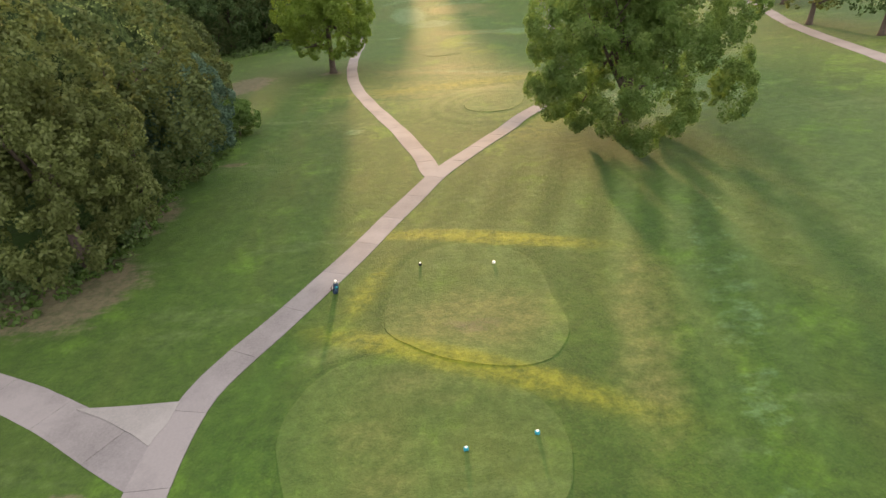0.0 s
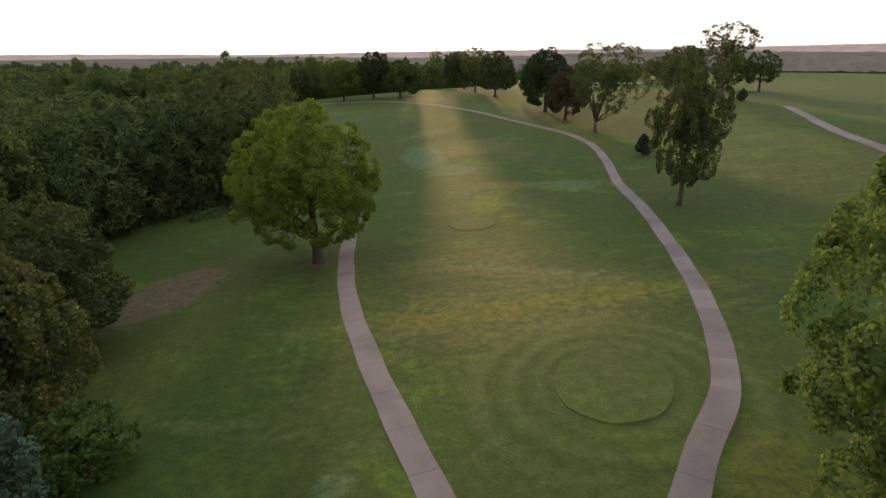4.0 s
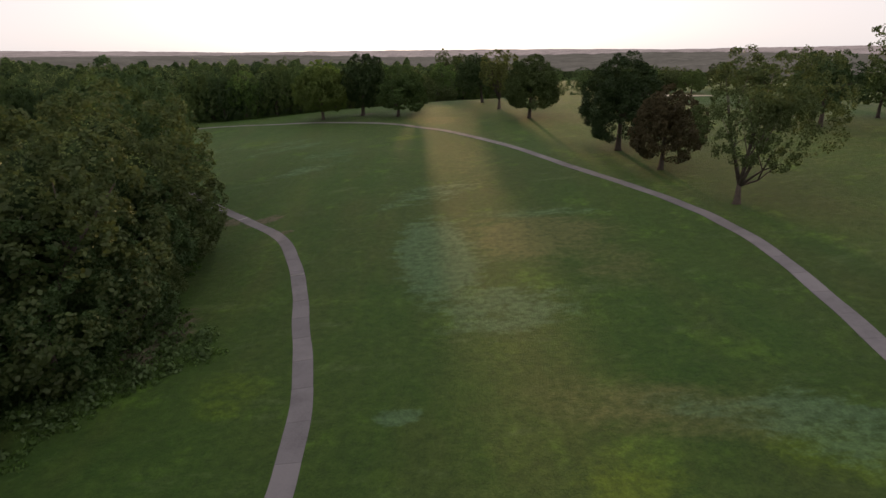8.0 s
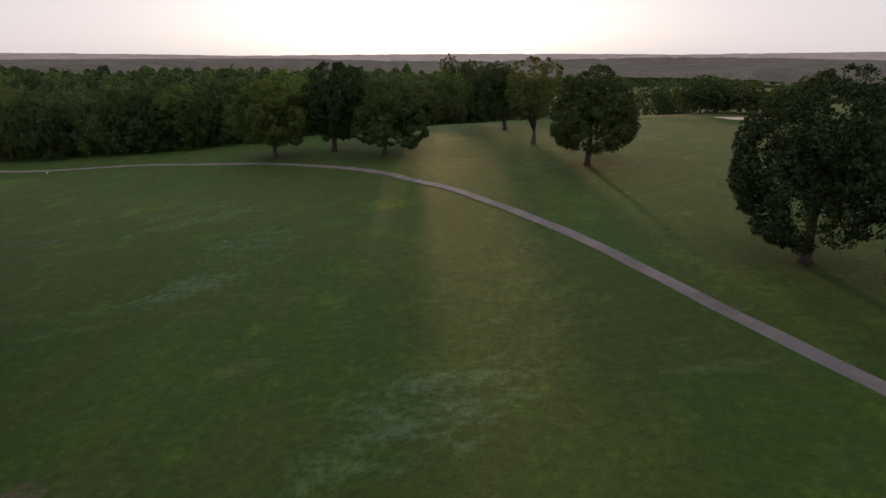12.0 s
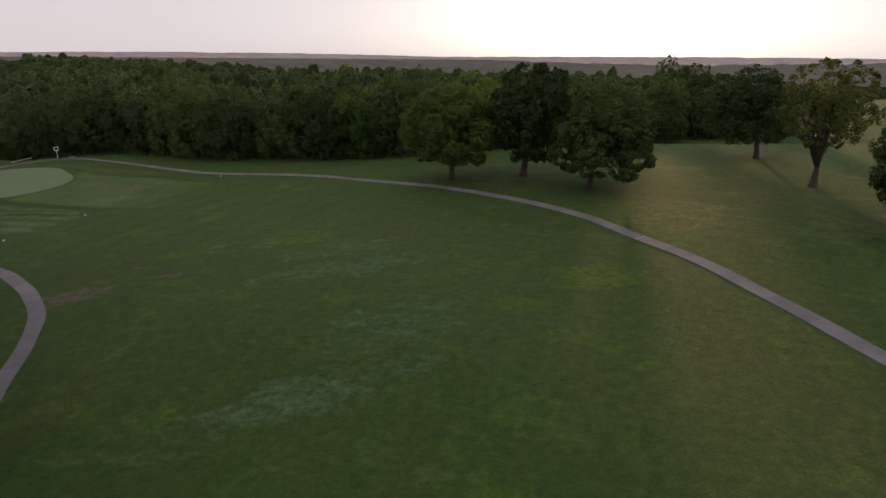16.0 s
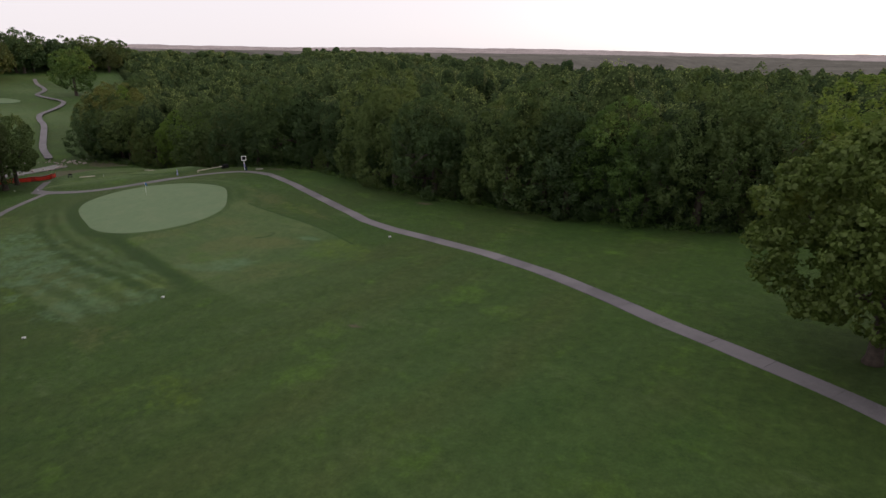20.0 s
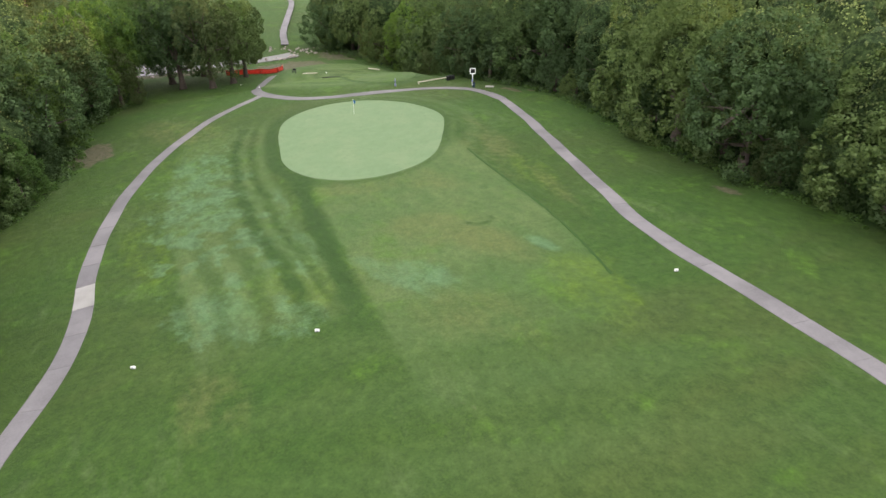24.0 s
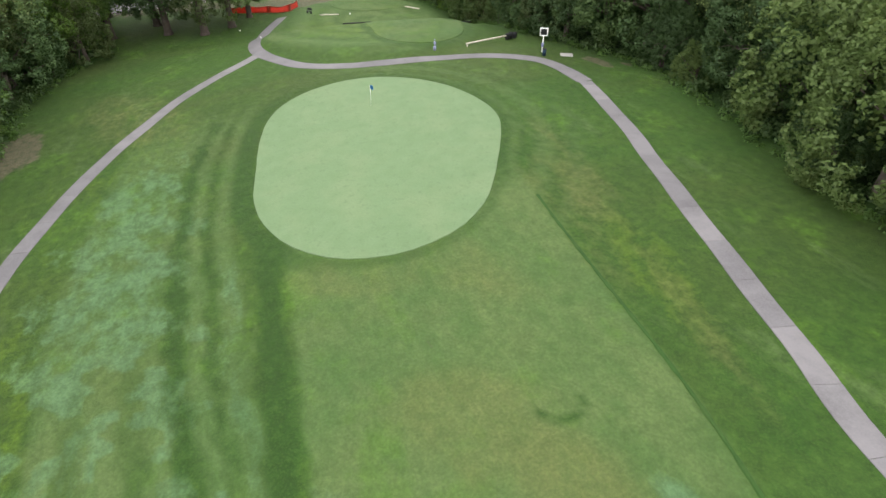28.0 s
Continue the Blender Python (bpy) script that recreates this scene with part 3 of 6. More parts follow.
def lush(x, y):
    """Deeper, longer grass, 0 to 1: between the lanes, along the cut edges and the banks of the tees."""
    s, along = swath(x, y), smooth(x, -146, -136) * (1 - smooth(x, -92, -84))
    k = tufts(x, y)
    a = along * ((0.45 + 0.5 * k) * band(s, 3.8, 4.9, 0.25) + (0.15 + 0.7 * k) * band(s, 6.1, 6.8, 0.25) + 0.42 * smooth(x, -112, -100) * smooth(np.sin(s * 2.1 + 0.8 + math.pi), 0.0, 0.9) * band(s, -4, 8))
    d = out_of(OUTLINES["green"], x, y)
    a = np.maximum(a, band(y - fairway_sides(x)[0], -2.1, -0.45, 0.2) * smooth(x, -119, -114) * (1 - smooth(x, -90, -80)))
    a = np.maximum(a, 0.9 * band(d, 0.1, 2.0, 0.35) * smooth(272 - y, -4, 6) * smooth(-112 - x, -4, 2))
    a = np.maximum(a, 0.6 * band(d, 0.0, 1.0, 0.4))
    a = np.maximum(a, 0.14 * band(y - fairway_sides(x)[1], 0.3, 6.0, 0.4) * smooth(x, -122, -112) * (1 - smooth(x, -80, -66)))
    for name in ("tee_front", "tee_back"):
        t = out_of(OUTLINES[name], x, y)
        a = np.maximum(a, 0.85 * band(t, 0.1, 2.6, 0.5) * smooth(x, 4, 7))
        a = np.maximum(a, 0.8 * band(t, 0.0, 0.7, 0.3))
    ring = np.hypot(x + 94.4, y - 274.8)
    a = np.maximum(a, 1.1 * band(ring, 1.05, 1.40, 0.25) * (np.abs(np.arctan2(y - 274.8, x + 94.4) + 0.1) < 1.5))
    u, row = mower_rows(x, y)
    a = np.maximum(a, 0.95 * smooth(-row, 0.0, 0.8) * (1 - smooth(u, 15.4, 16)) * np.minimum(1, 1.4 * bump(x, y, 19, 39, 14, 11)))
    a = np.maximum(a, 0.8 * band(u, 13.4, 15.7, 0.4) * (1 - smooth(y, 44, 54)) * smooth(y, 8, 20))
    q = out_of(OUTLINES["last_tee"], x, y)
    a = np.maximum(a, 0.8 * band(q, 0.1, 1.3, 0.3) * smooth(x, -176, -166))
    q = out_of(OUTLINES["small_green"], x, y)
    a = np.maximum(a, 0.85 * band(q, 0.0, 0.5, 0.25) + 0.5 * band(q, 1.6, 2.3, 0.3) + 0.4 * band(q, 3.6, 4.3, 0.3))
    q = np.hypot(x - 5.8, y - 111.8)
    return np.clip(np.maximum(a, 0.9 * band(q, 2.9, 3.3, 0.2)), 0, 1)


def paint_turf(ob, x, y, short=0.0):
    """Sets where the turf is dry, dewy, bare, painted with low sun, mown, long or dark green under woods; short: how
    closely it is cut all over.
    """
    zone, weedy = np.zeros((len(x), 4), np.float32), np.zeros(len(x), np.float32)
    for kind, cx, cy, rx, ry, turn, power in PATCHES:
        field = weedy if kind == "lime" else zone[:, ("dry", "dew", "soil", "sunlit").index(kind)]
        np.maximum(field, power * np.minimum(1, 1.6 * bump(x, y, cx, cy, rx, ry, turn)), out=field, casting="unsafe")
    # dew on the mower's lane, streaked along it
    s = swath(x, y)
    lane = smooth(x, -141, -131) * (1 - smooth(x, -113, -99)) * band(s, -3.4, 3.6, 0.6) * (0.80 + 0.14 * np.sin(s * 4.1) + 0.10 * np.sin(s * 9.3 + x * 0.1))
    k = tufts(x + 3.0, y - 5.0)
    lane = lane * (0.72 + 0.45 * k) + 0.7 * smooth(x, -131, -124) * (1 - smooth(x, -108, -94)) * smooth(k, 0.35, 0.8) * band(s, -6.5, 6.4, 1.2)
    lane = lane + 0.6 * smooth(x, -122, -112) * (1 - smooth(x, -94, -84)) * band(s, 6.9, 8.3, 0.3)
    lane = lane + 1.0 * smooth(k, 0.2, 0.9) * smooth(x, -112, -102) * (1 - smooth(x, -90, -84)) * band(s, -5.0, 6.5, 0.8) * (0.35 + 0.65 * smooth(0.5 + 0.5 * np.sin(s * 2.1 + 0.8 + 0.5 * np.sin(x / 3.1)), 0.2, 0.8)) * (0.75 + 0.25 * np.sin(x / 2.3 + s))
    zone[:, 1] = np.maximum(zone[:, 1], np.minimum(0.60, 0.60 * lane))
    col = ob.data.color_attributes.new("zone", "FLOAT_COLOR", "POINT")
    col.data.foreach_set("color", zone.ravel())
    mown = ob.data.attributes.new("mown", "FLOAT", "POINT")
    mown.data.foreach_set("value", np.clip(striped(x, y) + short, 0, 1).astype(np.float32))
    deep = ob.data.attributes.new("deep", "FLOAT", "POINT")
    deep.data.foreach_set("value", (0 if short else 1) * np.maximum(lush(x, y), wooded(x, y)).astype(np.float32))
    ob.data.attributes.new("lime", "FLOAT", "POINT").data.foreach_set("value", weedy)


def build_ground():
    xs = steps([(-215, 1.4), (-150, 0.8), (-112, 0.45), (-82, 0.8), (-70, 1.3), (-18, 0.6), (22, 1.3), (105, 1.3)], 1.11, 4600)
    ys = steps([(-20, 1.3), (8, 0.6), (40, 1.0), (62, 0.6), (78, 1.3), (244, 0.45), (288, 1.0), (300, 1.3), (340, 1.3)], 1.11, 4600)
    gx, gy = np.meshgrid(xs, ys)
    verts = np.stack([gx, gy, land(gx, gy)], -1).reshape(-1, 3)
    n, m = len(xs), len(ys)
    i = (np.arange(m - 1)[:, None] * n + np.arange(n - 1)).ravel()
    ob = array_mesh("ground", verts, np.stack([i, i + 1, i + 1 + n, i + n], -1), M_GRASS, smooth_faces=True)
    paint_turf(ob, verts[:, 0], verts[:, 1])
    return tagged(ob, "green rolling grass with dry, dewy and bare patches", "ground", kind="structure")


def inside(poly, x, y):
    r = np.zeros(np.shape(x), bool)
    for (ax, ay), (bx, by) in zip(poly, poly[1:] + poly[:1]):
        if ay != by:
            r ^= ((ay > y) != (by > y)) & (x < (bx - ax) * (y - ay) / (by - ay) + ax)
    return r


EDGE_LEFT = [(-24, 29), (-21, 34), (-21, 51), (-19.5, 58), (-20, 69), (-29, 78), (-42, 91), (-45, 104), (-47, 118), (-40, 131), (-32, 135), (-27, 143), (-27, 150),
             (-30, 172), (-40, 193), (-49, 205), (-62, 214), (-82, 223), (-100, 229), (-119, 230), (-131, 235.5), (-140, 239.5), (-160, 241), (-174, 245), (-183, 251)]
EDGE_NORTH = [(-520, 432), (-417, 396), (-350, 370), (-290, 338), (-244, 312), (-218, 298), (-203, 304), (-186, 309), (-152, 306), (-130, 311), (-112, 307), (-96, 303.5), (-75, 302.5), (-55, 302), (-43, 304), (-30, 312), (-15, 332), (0, 352),
              (6, 378), (38, 402), (50, 430)]
WOOD_LEFT = EDGE_LEFT + [(-192, 246), (-205, 228), (-225, 215), (-420, 120), (-420, 29)]
WOOD_NORTH = EDGE_NORTH + [(70, 640), (-760, 640), (-600, 470)]


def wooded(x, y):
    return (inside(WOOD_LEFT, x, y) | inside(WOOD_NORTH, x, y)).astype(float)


# ---- trees ----
def leaf_quads(places, normals, length, rng, width=0.62):
    """Folded-over lozenges, one for each spray of leaves."""
    n = len(places)
    r = rng.normal(size=(n, 3))
    a = np.cross(normals, r)
    a /= np.linalg.norm(a, axis=1, keepdims=True) + 1e-9
    b = np.cross(normals, a)
    s = (length * rng.uniform(0.65, 1.35, n))[:, None]
    droop = normals * s * 0.12
    q = np.stack([places - a * s * 0.5 - droop, places - b * s * width * 0.5 + droop, places + a * s * 0.5 - droop, places + b * s * width * 0.5 + droop], 1)
    return q.reshape(-1, 3)


def crown_profile(h, shape):
    """A crown's half width at the heights h, from -1 (its foot) to 1 (its top)."""
    widest, top, under = {"dome": (-0.28, 2.1, 0.50), "pyramid": (-0.42, 1.85, 0.42), "skirt": (-0.5, 1.9, 0.25), "tall": (-0.05, 2.4, 0.75), "vase": (0.30, 2.2, 0.80)}.get(shape, (0.0, 2.0, 1.0))
    above = np.sqrt(np.clip(1 - np.clip((h - widest) / (1 - widest), 0, 1) ** top, 0, 1))
    below = 1 - under * np.clip((widest - h) / (1 + widest), 0, 1) ** 2.6
    return np.where(h > widest, above, below)


def crown_hubs(rng, lobes, shape, lobe, ragged):
    """The middles of a crown's clumps, spread evenly over its outside, some set back."""
    h = np.linspace(-1, 1, 401)
    share = np.cumsum(crown_profile(h, shape) + 0.12)
    at = np.interp((np.arange(lobes) + rng.uniform(0.2, 0.8, lobes)) / lobes, share / share[-1], h)
    ang = np.arange(lobes) * 2.39996 + rng.normal(size=lobes) * 0.22
    p1, p2 = rng.uniform(0, 6.28, 2)
    r = crown_profile(at, shape) * (1 - lobe) * rng.uniform(0.88 - ragged, 1.02 + 0.3 * ragged, lobes) * (1 + 0.07 * np.sin(2 * ang + p1) + 0.06 * np.sin(3 * ang + 3 * at + p2))
    c = np.stack([r * np.cos(ang), r * np.sin(ang), at * (1 - lobe * 0.9) * rng.uniform(0.94, 1.05, lobes)], -1)
    back = rng.random(lobes) < 0.2
    c[back] *= rng.uniform(0.35, 0.8, (back.sum(), 1))
    return c


def crown_places(rng, n, size, mid, shape, lobes, lobe=0.30, gaps=0.0, ragged=0.0):
    """Places and outward directions of n leaf sprays on the clumps of a crown. size: half widths; mid: the crown's middle."""
    size, mid = np.array(size, float), np.array(mid, float)
    if shape == "spire":
        d = rng.normal(size=(lobes, 3))
        d /= np.linalg.norm(d, axis=1, keepdims=True)
        c = d * (rng.uniform(0.22, 1.0, len(d)) ** 0.45 * (1 - lobe))[:, None]
        c[:, 2] = np.where(c[:, 2] > 0, c[:, 2] * 0.95, c[:, 2] * 1.05)
        c[:, :2] *= np.clip((0.85 - c[:, 2]) * 0.62 / (np.hypot(c[:, 0], c[:, 1]) + 0.15), 0.05, 2.0)[:, None]
    else:
        c = crown_hubs(rng, lobes, shape, lobe, ragged)
    rad = 1.10 * lobe * rng.uniform(0.75, 1.22, len(c))
    if shape == "spire":
        rad *= np.clip(1.0 - 0.5 * c[:, 2], 0.45, 1.2)
    # every clump carries smaller puffs on its outer side, and these carry the leaves
    per = 7
    o = rng.normal(size=(len(c), per, 3)) + c[:, None, :] * 1.4 + (0, 0, 0.2)
    o /= np.linalg.norm(o, axis=2, keepdims=True)
    puff = (c[:, None, :] + o * (rad * 0.85)[:, None, None]).reshape(-1, 3)
    o = o.reshape(-1, 3)
    small = np.repeat(rad, per) * rng.uniform(0.34, 0.62, len(puff))
    w = small ** 2
    k = rng.choice(len(puff), n, p=w / w.sum())
    e = rng.normal(size=(n, 3)) + o[k] * 1.1 + (0, 0, 0.35)
    e /= np.linalg.norm(e, axis=1, keepdims=True)
    p = (puff[k] + e * (small[k] * rng.uniform(0.35, 1.06, n) ** 0.6)[:, None]) / (1 + 0.42 * lobe)
    if gaps:
        keep = (np.sin(p[:, 0] * 7 + 1) + np.sin(p[:, 1] * 8) + np.sin(p[:, 2] * 9 + 2)) > -2.2 + gaps * 2
        p, e = p[keep], e[keep]
    nrm = e * 0.8 + rng.normal(size=e.shape) * 0.52 + (0, 0, 0.25)
    nrm /= np.linalg.norm(nrm, axis=1, keepdims=True)
    return p * size + mid, nrm, c * size + mid


def trunk_mesh(bm, rng, tall, base_r, fork, lean=(0, 0)):
    pts = [(lean[0] * f + rng.normal() * 0.05 * tall * f * 0.3, lean[1] * f + rng.normal() * 0.05 * tall * f * 0.3, tall * f - (0.25 if i == 0 else 0)) for i, f in enumerate((0, 0.04, 0.25, 0.55, 0.8, 1.0))]
    tube(bm, pts, [base_r * k for k in (1.7, 1.15, 0.9, 0.72, 0.5, 0.22)], 9)
    return pts


def make_tree(name, at, tall, wide, low, leaves, leaf, mat, label, shape="round", seed=1, deep=None, lobes=60, lobe=0.27, trunk=None, off=(0, 0), gaps=0.0, stems=6, group="", multi=0,
              category="tree", ragged=0.0):
    """A tree at the place at: tall and wide its whole height and width, low the height at which the crown begins."""
    rng = np.random.default_rng(seed)
    root = empty(name, pose(at[0], at[1], height(*at)), label, category, group)
    half_h = (tall - low) / 2
    mid = (off[0], off[1], low + half_h)
    p, nrm, hubs = crown_places(rng, leaves, (wide / 2, (deep or wide) / 2, half_h), mid, shape, lobes, lobe, gaps, ragged)
    q = leaf_quads(p, nrm, leaf, rng)
    # shaded leaves inside the crown
    n_in = leaves // 12
    k = rng.integers(len(hubs), size=n_in)
    inner = np.array(mid) + (hubs[k] - mid) * rng.uniform(0.05, 0.62, (n_in, 1)) + rng.normal(size=(n_in, 3)) * wide * 0.02
    turn = rng.normal(size=(n_in, 3))
    q = np.concatenate([q, leaf_quads(inner, turn / np.linalg.norm(turn, axis=1, keepdims=True), leaf * 1.6, rng, 0.7)])
    array_mesh("crown", q, np.arange(len(q)).reshape(-1, 4), mat, root)
    r = trunk or 0.028 * tall
    bm = bmesh.new()
    top = low + half_h * 1.1
    pts = trunk_mesh(bm, rng, top if not multi else low + 0.35, r, low, (0, 0) if multi else (off[0] * 0.6, off[1] * 0.6))
    part("trunk", bm, M_BARK, root)
    order = rng.permutation(len(hubs))[:stems + multi]
    for j, k in enumerate(order):
        bm = bmesh.new()
        start = Vector(pts[-1]) * 0.9 if multi else Vector(pts[2]).lerp(Vector(pts[4]), rng.uniform(0, 1))
        end = Vector(hubs[k])
        if multi:
            start = Vector((0, 0, low * 0.7))
        bend = start.lerp(end, 0.5) + Vector((rng.normal() * 0.3, rng.normal() * 0.3, 0.12 * tall * rng.uniform(0.0, 0.6) - 0.03 * tall))
        tube(bm, [start, start.lerp(bend, 0.55), bend, end], [r * (0.62 if multi else 0.42), r * 0.4, r * 0.26, r * 0.07], 6)
        for s in range(2):
            e2 = Vector(hubs[order[(j + s + 1) % len(order)]]).lerp(end, 0.55)
            tube(bm, [bend, bend.lerp(e2, 0.5) + Vector((0, 0, 0.2)), e2], [r * 0.2, r * 0.12, r * 0.04], 5)
        part("branch", bm, M_BARK, root)
    return root


def feature_trees():
    make_tree("broadleaf_tree", (-22.0, 36.0), 18.4, 14.6, 0.2, 70000, 0.23, M_LEAF_OLIVE, "large olive-green broadleaf tree at the edge of a wood", "dome", 11, lobes=130, lobe=0.15, ragged=0.1, off=(-1.8, 0))
    make_tree("broadleaf_tree", (-31, 82), 12.6, 14.5, 0.4, 20000, 0.32, M_LEAF_OLIVE, "spreading olive-green tree in front of dark woods", "dome", 12, lobes=90, lobe=0.19)
    make_tree("blue_green_tree", (-22.5, 59), 10.4, 10.2, 0.1, 26000, 0.24, M_LEAF_BLUE, "blue-green bushy tree with dense foliage", "pyramid", 13, lobes=90, lobe=0.19)
    make_tree("broadleaf_tree", (-26, 70), 12.4, 10.0, 0.6, 16000, 0.28, M_LEAF_OLIVE, "olive-green tree behind a blue-green bushy tree", "dome", 19, lobes=80, lobe=0.19)
    make_tree("shrub", (-19.3, 66), 4.2, 5.6, 0.1, 7000, 0.22, M_LEAF, "bright green shrub at the edge of a wood", "dome", 14, lobes=50, lobe=0.22, stems=3, category="shrub")
    make_tree("cottonwood_tree", (20.2, 53.0), 24.8, 20.4, 0.0, 170000, 0.21, M_LEAF_COTTONWOOD, "tall spreading green tree with a ragged clumped crown", "pyramid", 15, lobes=150, lobe=0.135, ragged=0.28, gaps=0.06, off=(-0.3, -0.8), stems=14, trunk=0.5)
    make_tree("maple_tree", (-12.5, 100.9), 17.6, 15.8, 2.4, 80000, 0.23, M_LEAF_YELLOW, "round-crowned yellow-green tree on a lawn beside a path", "dome", 16, lobes=150, lobe=0.15, off=(-0.6, 0), ragged=0.08, stems=9)
    make_tree("upright_tree", (32.4, 110.4), 19.8, 9.6, 2.0, 26000, 0.29, M_LEAF_OLIVE, "tall upright tree with thin dark foliage", "tall", 17, lobes=95, lobe=0.17, off=(0.3, 0), gaps=0.2, stems=9, trunk=0.3, ragged=0.15)
    make_tree("spreading_tree", (39.8, 171.4), 19.6, 17.6, 3.4, 20000, 0.29, M_LEAF_OLIVE, "open-crowned tree with several forked stems on a lawn", "vase", 18, lobes=80, lobe=0.16, off=(2.8, 0), gaps=0.3, stems=5, multi=5, trunk=0.42, ragged=0.15)
    make_tree("copper_tree", (37.9, 191.4), 13.2, 12.8, 1.3, 24000, 0.32, M_LEAF_RED, "rounded copper-brown tree on a lawn", "dome", 20, lobes=110, lobe=0.17, off=(0.4, 0), ragged=0.15)
    make_tree("dark_tree", (36.2, 207.2), 17.4, 15.6, 1.9, 46000, 0.30, M_LEAF_SHADE, "broad dark green tree on a lawn", "pyramid", 21, lobes=150, lobe=0.19)
    make_tree("spruce_tree", (40.2, 143.4), 4.5, 3.7, 0.1, 3500, 0.24, M_NEEDLE, "small dark conical spruce on a lawn", "spire", 22, lobes=60, lobe=0.25, stems=2)
    make_tree("dark_tree", (27.7, 250.4), 15.6, 15.0, 2.0, 46000, 0.30, M_LEAF_SHADE, "dense oval dark green tree on a lawn", "pyramid", 23, lobes=150, lobe=0.20, off=(0.5, 0))
    make_tree("upright_tree", (23.0, 272), 16.6, 12.0, 3.8, 13000, 0.33, M_LEAF_OLIVE, "grey-green tree with a forked trunk", "vase", 24, lobes=70, lobe=0.18, off=(-0.3, 0), gaps=0.12, multi=3)
    make_tree("dark_tree", (20.8, 295.8), 15.4, 14.8, 2.2, 24000, 0.34, M_LEAF_SHADE, "rounded dark tree behind others on a lawn", "dome", 25, lobes=130, lobe=0.20, off=(-2, 0))
    make_tree("maple_tree", (-28.2, 274.8), 15.2, 16.8, 2.4, 46000, 0.33, M_LEAF_DEEP, "round-crowned green tree beside a path", "dome", 26, lobes=120, lobe=0.18, off=(-0.3, 0), group="trees beside the path", stems=7, ragged=0.10)
    make_tree("maple_tree", (-16.8, 277.2), 17.9, 13.0, 1.9, 42000, 0.33, M_LEAF_SHADE, "oval dark green tree beside a path", "tall", 27, lobes=130, lobe=0.19, off=(0.8, 0), group="trees beside the path")
    make_tree("maple_tree", (-6.2, 268.8), 14.0, 16.0, 1.3, 40000, 0.34, M_LEAF_DEEP, "low spreading green tree beside a path", "skirt", 28, lobes=90, lobe=0.17, off=(1.5, 0), group="trees beside the path", ragged=0.22)
    for k, (x, y, tall, wide, mat) in enumerate([(-8, 341, 13, 12, M_LEAF), (3, 358, 14, 13, M_LEAF_OLIVE), (14, 374, 9, 9, M_LEAF_OLIVE), (27, 394, 17, 14, M_LEAF), (38, 404, 17, 14, M_LEAF_DARK), (46, 388, 13, 12, M_LEAF_OLIVE),
                                                 (56, 414, 17, 15, M_LEAF_DARK), (33, 345, 13, 10, M_LEAF_OLIVE), (-22, 346, 15, 13, M_LEAF),
                                                 (83, 336, 9, 11, M_LEAF_OLIVE), (89, 331, 9, 10, M_LEAF_DARK), (95, 325, 8, 10, M_LEAF_OLIVE), (101, 318, 9, 11, M_LEAF_DARK), (93, 340, 11, 12, M_LEAF_DARK), (86, 362, 14, 16, M_LEAF_DARK),
                                                 (94, 372, 15, 17, M_LEAF_OLIVE), (82, 392, 16, 17, M_LEAF_DARK), (98, 396, 15, 18, M_LEAF_DARK), (108, 352, 12, 15, M_LEAF_OLIVE), (70, 410, 17, 17, M_LEAF_DARK), (112, 378, 15, 17, M_LEAF_DARK), (118, 330, 11, 14, M_LEAF_OLIVE)]):
        make_tree("broadleaf_tree", (x, y), tall, wide, 0.6, 6000, 0.46, mat, "green broadleaf tree in scrub behind a lawn", "dome", 140 + k, lobes=60, lobe=0.2, group="trees behind the lawn", stems=4)
    for k, (x, y, tall, wide, mat) in enumerate([(76.9, 211, 14.6, 14.5, M_LEAF_DARK), (79, 217, 14.5, 12, M_LEAF_OLIVE), (95.5, 220, 12, 11, M_LEAF_DARK), (104, 217.5, 12, 12, M_LEAF_DARK),
                                                 (64.5, 96, 15, 13, M_LEAF_OLIVE), (66, 82, 14, 14, M_LEAF_DARK), (73, 118, 17, 13, M_LEAF_OLIVE), (84, 331, 11, 14, M_LEAF_DARK), (100, 275, 12, 14, M_LEAF_OLIVE)]):
        make_tree("broadleaf_tree", (x, y), tall, wide, 2.2, 6500, 0.46, mat, "green broadleaf tree standing on open grass", "dome", 40 + k, lobes=80, lobe=0.19, group="trees on the open grass")
    make_tree("bare_topped_tree", (82.7, 198.8), 19.8, 16.5, 7.0, 4500, 0.45, M_LEAF_OLIVE, "tall open tree with a bare high trunk and thin crown", "vase", 33, lobes=60, lobe=0.17, gaps=0.3, stems=9)
    make_tree("spruce_tree", (83, 189), 3.6, 3.4, 0.1, 1500, 0.3, M_NEEDLE, "small dark conical spruce on a lawn", "spire", 34, lobes=40, lobe=0.3, stems=2)
    make_tree("tall_woodland_tree", (15, 424), 27, 13, 4, 5500, 0.6, M_LEAF_OLIVE, "tall thin tree rising above a far wood", "dome", 35, lobes=60, lobe=0.2, gaps=0.1, group="tall trees above the far wood")
    make_tree("tall_woodland_tree", (25, 428), 25, 13, 4, 5500, 0.6, M_LEAF_OLIVE, "tall thin tree rising above a far wood", "dome", 36, lobes=60, lobe=0.2, gaps=0.1, group="tall trees above the far wood")


def walk_line(line, gap):
    """Places every gap metres along a line of points, with the way along it."""
    pts, out, left = [Vector((*p, 0)) for p in line], [], 0.0
    for a, b in zip(pts, pts[1:]):
        d, way = (b - a).length, (b - a).normalized()
        while left < d:
            p = a + way * left
            out.append((p.x, p.y, way.x, way.y))
            left += gap
        left -= d
    return out


